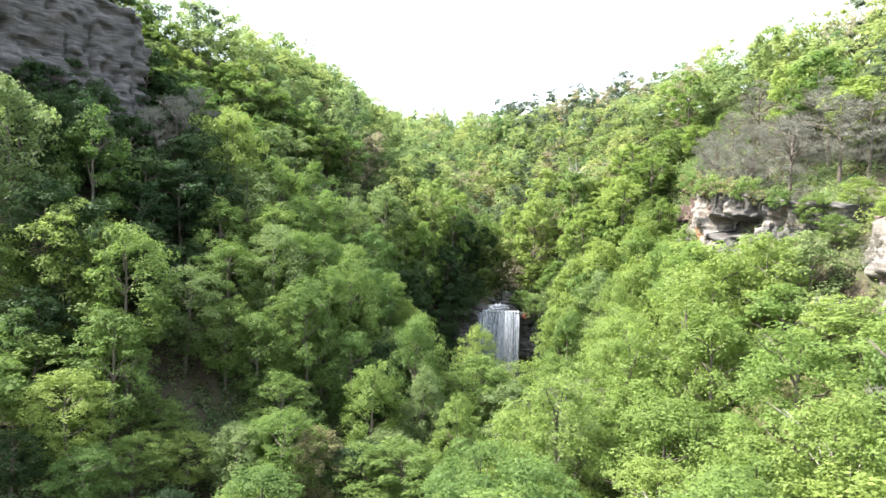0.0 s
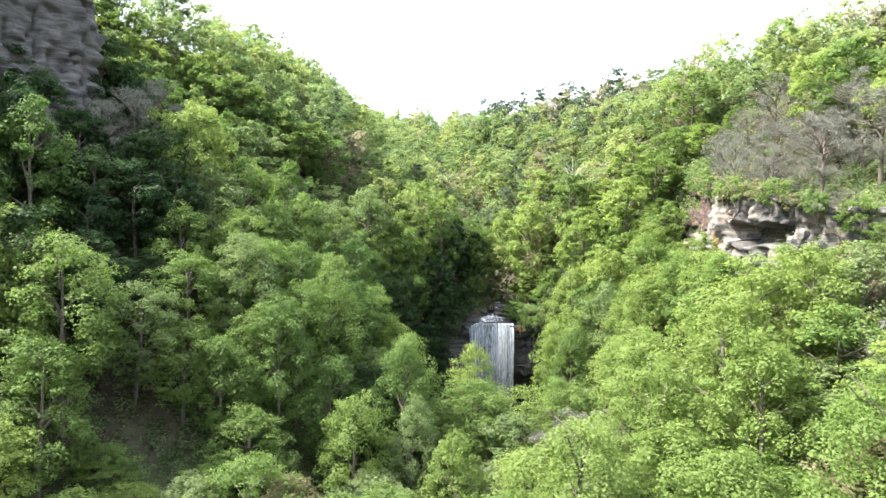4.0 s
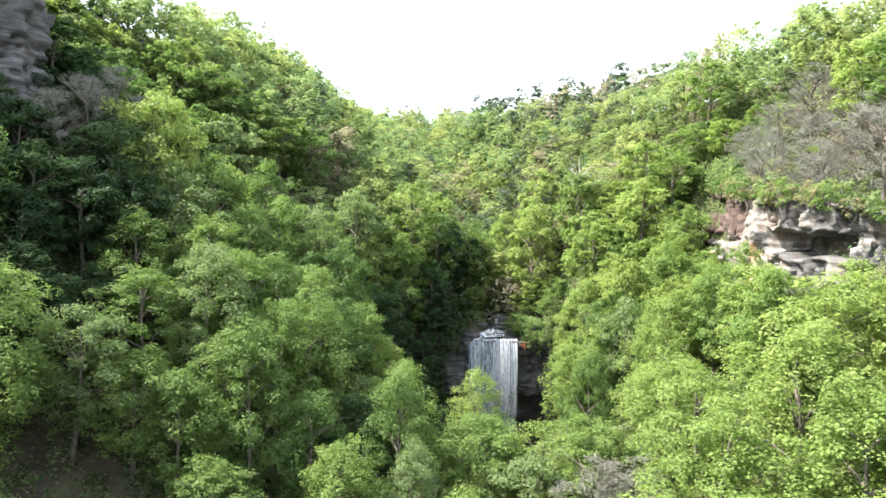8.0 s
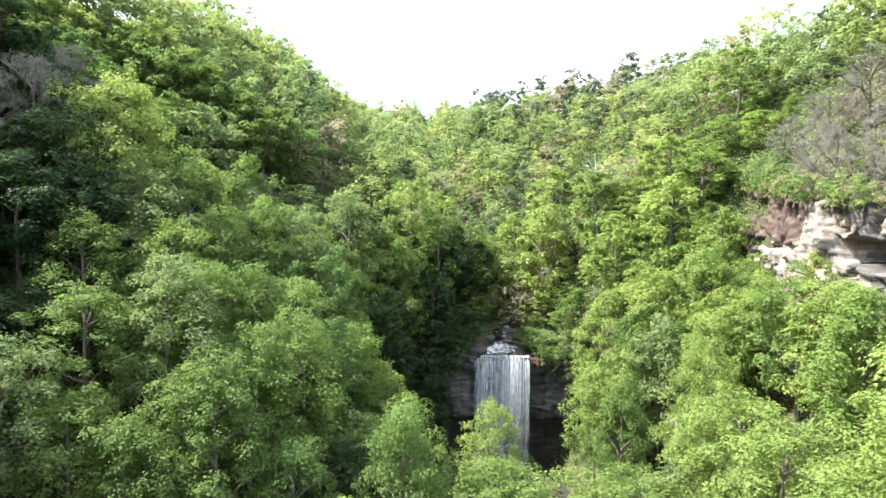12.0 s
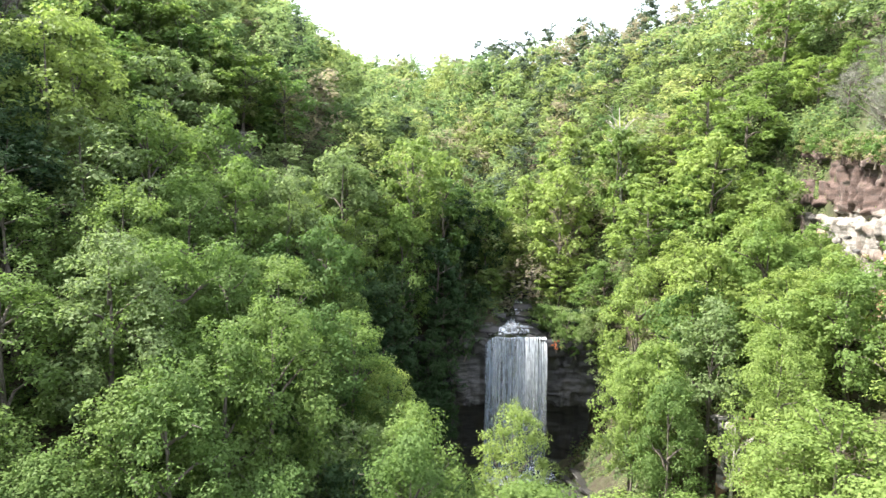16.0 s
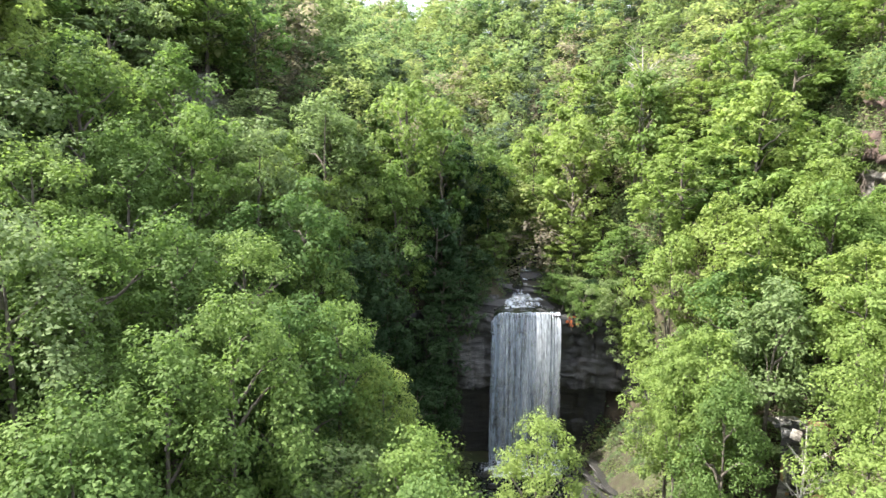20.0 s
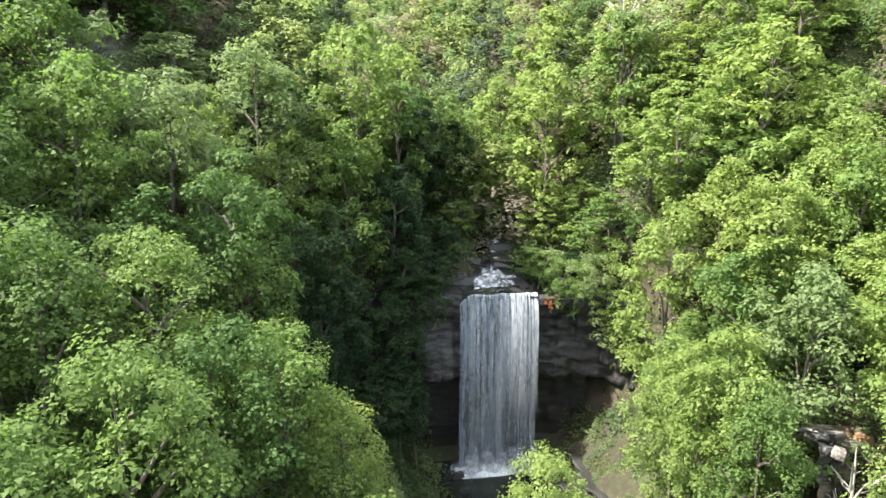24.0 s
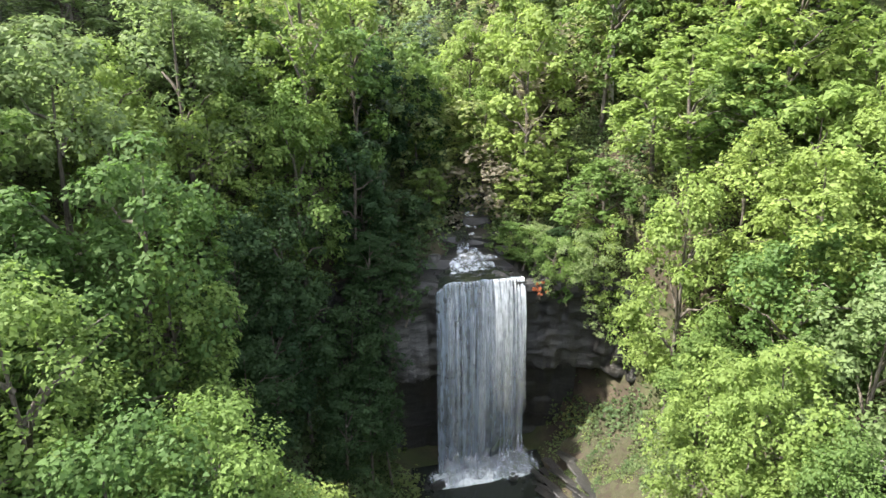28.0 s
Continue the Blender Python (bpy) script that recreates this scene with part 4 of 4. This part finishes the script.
def ribbon(x, width, y, z_top, z_base, throw):
    """One falling strip of water, arching out from the lip."""
    ts = [-1, -0.5, -0.15] + [0, 0.012, 0.03, 0.06] + [0.1 + 0.9 * i / 12 for i in range(13)]
    vs = []
    for t in ts:
        out, z = lip_curve(t, z_top, z_base, throw)
        ww = width * (1 + 0.6 * max(t, 0))
        wob = 0.10 * math.sin(6 * t + x * 5) * max(t, 0)
        vs += [(x - ww / 2 + wob, y - out, z), (x + wob, y - out - 0.15 * width, z), (x + ww / 2 + wob, y - out, z)]
    k = len(ts)
    f = [(3 * i + j, 3 * i + j + 1, 3 * i + j + 4, 3 * i + j + 3) for i in range(k - 1) for j in range(2)]
    return mesh_from("water_strand", np.array(vs), np.array(f).ravel(), np.full(len(f), 4), True)


def curtain(x0, x1, y, z_top, z_base, seed):
    """The whole width of falling water as one torn sheet with an uneven foot."""
    xs = np.linspace(x0, x1, 64)
    ts = [-1, -0.5, -0.15, 0, 0.012, 0.03, 0.06] + [0.1 + 0.9 * i / 16 for i in range(17)]
    vs = []
    for t in ts:
        for x in xs:
            k = noise.noise(Vector((x * 1.1, seed, 0))) + 0.5 * noise.noise(Vector((x * 3.3, seed, 2)))
            out, z = lip_curve(t, z_top + 0.10 * math.sin(x * 2.1) - 1.0 * max(0.0, (9.3 - x) / 1.4) ** 2, z_base + 0.5 * k, 0.55 + 0.25 * k)
            vs.append((x + 0.25 * max(t, 0) * (x - (x0 + x1) / 2) / (x1 - x0), y - out + 0.12 * k, z))
    n = len(xs)
    i = (np.arange(len(ts) - 1)[:, None] * n + np.arange(n - 1)[None]).ravel()
    f = np.stack([i, i + 1, i + n + 1, i + n], 1)
    return mesh_from("water_curtain", np.array(vs), f.ravel(), np.full(len(f), 4), True)


rng = np.random.default_rng(3)
part("water_curtain", curtain(7.9, 16.6, FALL_Y, LIP_Z, -2.7, 4.0), WATER_SHEET, fall)
for i in range(30):
    # every other strand keeps right, its extra white standing in for sun
    x = rng.uniform(9.2, 16.5) if i % 2 else rng.uniform(13.0, 16.6)
    part("water_strand", ribbon(x, rng.uniform(0.12, 0.5), FALL_Y - 0.05, LIP_Z + 0.05, rng.uniform(-2.8, -2.0), rng.uniform(0.5, 1.0)), WATER_THREAD, fall)


# extra threads whose near-white colour paints the sunlit side of the fall
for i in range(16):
    part("water_strand", ribbon(rng.uniform(13.6, 16.6), rng.uniform(0.15, 0.45), FALL_Y - 0.12, LIP_Z + 0.04, rng.uniform(2, 5), rng.uniform(0.6, 1.0)), WATER_SUN_TINT, fall, "thread of water in a lighter colour standing for sun")


def foam_mound(x0, x1, y0, y1, z, height, seed):
    bm = bmesh.new()
    nx, ny = 18, 8
    grid = [[bm.verts.new((x0 + (x1 - x0) * i / nx, y0 + (y1 - y0) * j / ny,
                           z + height * abs(math.sin(math.pi * j / ny)) ** 0.7 * abs(math.sin(math.pi * i / nx)) ** 0.4 * (0.65 + 0.7 * noise.noise(Vector((i * 0.45 + seed, j * 0.5, seed))))))
             for i in range(nx + 1)] for j in range(ny + 1)]
    for j in range(ny):
        for i in range(nx):
            bm.faces.new((grid[j][i], grid[j][i + 1], grid[j + 1][i + 1], grid[j + 1][i])).smooth = True
    return bm


part("foam", foam_mound(6.9, 17.6, 136.7, 139.6, -2.95, 0.9, 2.0), FOAM, fall, "churning white foam where the water lands")
for i in range(26):
    x = rng.uniform(7.2, 17.3)
    part("spray", foam_mound(x - 0.9, x + 0.9, 136.6 + rng.uniform(0, 1.2), 138.6 + rng.uniform(0, 0.6), -2.9, rng.uniform(1.6, 4.4), 10.0 + i), SPRAY, fall)


# ---- creek above the lip, bank and boulders below ----
creek = tagged(new("creek_bed"), "wet stepped rock bed of the creek above the fall", "creek bed", kind="structure")
LEDGES = [(12.2, 144.0, 17.0, 6.0, 3.4, 1.2), (12.6, 147.2, 17.9, 5.0, 2.6, 1.8), (13.4, 151.0, 19.2, 4.6, 2.6, 1.6), (14.6, 155.5, 20.4, 4.4, 3.0, 1.6), (16.4, 160.5, 21.7, 4.2, 3.2, 1.7), (18.8, 166.5, 23.2, 4.4, 3.6, 1.8), (21.0, 172.5, 24.8, 4.8, 3.4, 1.9)]
for x, y, z, hx, hy, hz in LEDGES:
    ob = part("ledge", block_mesh(int(y), hx * 2, hy * 2, hz), ROCK_WET, creek)
    ob.matrix_basis = pose(x, y, z - hz / 2 + 0.2, 0, 0, -14)
loose_blocks(creek, [(9.2, 146, 18.2, 1.2), (16.6, 146.2, 18.4, 1.5), (17.4, 149.5, 19.3, 1.7), (10.5, 150.5, 19.6, 1.5), (18.2, 153, 20.4, 1.6), (20.5, 158, 22.2, 1.8), (12.5, 157, 21.8, 1.4), (23.5, 166, 24.4, 2.0), (22.6, 172, 26.0, 2.6), (19.5, 173.5, 26.4, 2.0), (25, 171, 26.2, 1.6)], [ROCK_WET, ROCK_GREY], 61)


def cascade(x0, x1, y0, z0, y1, z1, seed):
    """White water sliding down a step."""
    bm = bmesh.new()
    nx, ny = 14, 12
    g = []
    for j in range(ny + 1):
        t = j / ny
        fall_t = t * t * (3 - 2 * t)
        g.append([bm.verts.new((x0 + (x1 - x0) * i / nx + 0.25 * noise.noise(Vector((i * 0.4, j * 0.3, seed))) - 0.5 * t, y0 + (y1 - y0) * t,
                                z0 + (z1 - z0) * fall_t + 0.30 * noise.noise(Vector((i * 0.5, j * 0.45, seed + 3))) - 0.25 * (2 * i / nx - 1) ** 4)) for i in range(nx + 1)])
    for j in range(ny):
        for i in range(nx):
            bm.faces.new((g[j][i], g[j][i + 1], g[j + 1][i + 1], g[j + 1][i])).smooth = True
    return bm


for x0, x1, y0, z0, y1, z1, k in ((12.6, 14.7, 149.6, 19.55, 147.8, 18.3, 21.0), (11.9, 14.8, 147.8, 18.32, 145.0, 18.28, 25.0), (10.6, 15.6, 145.2, 18.35, 143.0, 17.45, 31.0), (14.2, 16.0, 154.0, 20.8, 151.6, 19.6, 35.0)):
    part("cascade", cascade(x0, x1, y0, z0, y1, z1, k), RAPIDS, creek, "white broken water over a rock step")
part("stream", cascade(8.8, 16.6, 144.6, 17.42, 140.2, 17.30, 6.0), POOL, creek, "dark shallow water above the lip")
part("stream", cascade(12.6, 14.2, 156.0, 21.2, 147.8, 19.4, 8.0), POOL, creek)

outcrop = tagged(new("outcrop"), "bright bare sandstone outcrop on the sunny slope", "outcrop", kind="structure")
part("rock_face", rock_face([(50, 57), (46.0, 61), (44.2, 65), (45.0, 70), (48, 74)], 24, 34.5, (1, 0.1), 21.0, 1.5, (), 0.34, 0.28, deep=2.2), ROCK_PALE, outcrop)

bank = tagged(new("bank"), "sunlit mossy bank with layered rock ledges beside the pool", "bank", kind="structure")


def bank_height(x, y):
    lumps = 0.75 * np.sin(0.9 * x + 0.5 * y) * np.sin(0.7 * y) + 0.22 * np.sin(2.3 * x - y) * np.sin(2.1 * y + x)
    return land(x, y) + 0.25 + lumps - 2.4 * step((18.6 - x) / 1.8)


part("turf", grid_mesh("turf", np.linspace(16.6, 27, 60), np.linspace(115, 139, 100), bank_height), BANK, bank)
rg = np.random.default_rng(52)
undergrowth("bank_plants", [(x, y) for x, y in scatter(18.2, 26, 116, 138, 0.62, rg) if rg.uniform() < 0.32 + 0.34 * math.sin(1.1 * x + 0.6 * y)], rg, "low grasses and ferns on the bank beside the pool", 0.3, bank_height)
rb = random.Random(12)
for i in range(64):
    row = i // 16
    y = 115.5 + (i % 16) * 1.35 + rb.uniform(-0.4, 0.4)
    x = 15.9 + 0.95 * row + rb.uniform(-0.3, 0.3) + 0.07 * (y - 116)
    ob = part("ledge", block_mesh(200 + i, rb.uniform(1.4, 3.0), rb.uniform(0.35, 0.9), rb.uniform(0.12, 0.28)), ROCK_WET, bank)
    ob.matrix_basis = pose(x, y, max(ground_at(x, y), -2.9) + 0.25 + 0.16 * row + rb.uniform(0, 0.2), rb.uniform(-3, 3), rb.uniform(-9, -2), rb.uniform(100, 128))
loose_blocks(bank, [(15.6 + rb.uniform(-1.2, 2.2), 116 + rb.uniform(0, 22), -2.7 + rb.uniform(-0.1, 0.2), rb.uniform(0.2, 0.55)) for i in range(40)] + [(rb.uniform(2, 8), rb.uniform(122, 138), -2.7, rb.uniform(0.5, 1.5)) for i in range(22)], [ROCK_WET], 77)

boulders = tagged(new("outcrop"), "pale sunlit rock outcrop between the trees on the slope", "outcrop", kind="structure")
part("rock_face", rock_face([(25.8, 106.8), (27.0, 106.4), (28.6, 106.8), (30.2, 107.8), (31.4, 109.0)], 7.0, 15.4, (0.1, 1), 33.0, 1.5, ((1.2, 3.4, 10.5, 13.5, 1.4),), 0.3, 0.26, 1.0, 1.6), ROCK_PALE, boulders)
crag = boulders.children[0].data
crag.materials.append(ROCK_RUST)
crag.materials.append(ROCK_GREY)
for p in crag.polygons:
    k = noise.noise(p.center * 0.55)
    p.material_index = 1 if k > 0.22 else (2 if k < -0.12 else 0)
loose_blocks(boulders, [(26.8, 106.9, 15.4, 1.0), (28.2, 107.2, 15.6, 1.3), (29.8, 108.2, 15.4, 0.9), (25.8, 105.6, 10.4, 1.0), (27.8, 105.2, 10.8, 1.1), (29.6, 106.2, 12.0, 0.8)], [ROCK_PALE, ROCK_PALE, ROCK_RUST], 83)


# shrubs that hang over the rim beside the fall
rh = np.random.default_rng(44)
RIM = [(2.4, 138.0, 13.2, 1.6), (0.5, 138.2, 12.0, 1.8), (3.0, 137.6, 10.6, 1.3), (-1.4, 137.6, 10.0, 1.9), (4.8, 138.4, 15.0, 1.2), (24.6, 136.6, 13.2, 1.8), (25.6, 135.0, 11.6, 1.9), (23.7, 137.0, 12.2, 1.2), (26.4, 133.6, 10.5, 1.8), (19.8, 140.4, 17.2, 2.4), (22.8, 138.8, 17.0, 2.8), (25.0, 140.0, 17.8, 3.2), (17.9, 143.2, 17.9, 2.1), (6.4, 142.4, 17.8, 1.6), (7.4, 145.4, 18.8, 1.5), (5.2, 141.2, 17.4, 1.7), (8.2, 148.4, 19.8, 1.5), (17.6, 145.0, 18.6, 1.2), (18.6, 142.2, 17.6, 1.4), (18.4, 139.5, 16.4, 1.2), (19.7, 139.3, 16.6, 1.5), (21.2, 138.8, 16.5, 1.7), (22.6, 138.1, 16.2, 1.8), (24.2, 137.0, 15.6, 1.6), (20.6, 138.8, 15.2, 1.0), (23.2, 137.4, 14.4, 1.2), (5.8, 139.6, 16.6, 1.2), (4.4, 139.0, 16.5, 1.6), (2.2, 139.2, 16.2, 1.5), (0.4, 139.2, 16.2, 1.6), (3.0, 138.6, 15.0, 1.1), (25.4, 135.4, 14.0, 1.5)]
for i, (x, y, z, r) in enumerate(RIM):
    bush = tagged(new("shrub"), "leafy green shrub hanging over the rock rim beside the fall", "shrub", "shrubs on the rim")
    bush.matrix_basis = pose(x, y, z - 0.6, 12, 0, 40 * i)
    # at x < 8 the darker tone paints the shade there
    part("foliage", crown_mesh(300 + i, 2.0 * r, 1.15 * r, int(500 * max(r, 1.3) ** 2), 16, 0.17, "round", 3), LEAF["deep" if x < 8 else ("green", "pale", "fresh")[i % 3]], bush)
    part("stem", trunk_mesh(300 + i, 1.7 * r, 0.8 * r, 4), BARK, bush)

# low growth along the top of the sunny cliff
for i, y in enumerate(np.linspace(84, 136, 40)):
    x = float(np.interp(y, [79, 85, 95, 105, 114, 122, 128, 133, 138], [46, 41.5, 38.3, 39.5, 42.8, 45.6, 46.4, 47.4, 50.5])) + (1.1, 2.6, 1.8, 4.0)[i % 4]
    r = float(rh.uniform(1.1, 2.0))
    bush = tagged(new("shrub"), "low leafy shrub on top of the sandstone cliff", "shrub", "shrubs on the sunny cliff")
    bush.matrix_basis = pose(x, float(y) + float(rh.uniform(-1, 1)), float(np.interp(y, [84, 100, 135], [37.0, 39.8, 44.0])) - 0.7, 0, -10, 40 * i)
    part("foliage", crown_mesh(340 + i, 2.0 * r, 1.2 * r, 700, 12, 0.26, "round", 3), LEAF[("green", "pale", "bronze", "fresh")[i % 4]], bush)
    part("stem", trunk_mesh(340 + i, 1.7 * r, 0.8 * r, 4), BARK, bush)
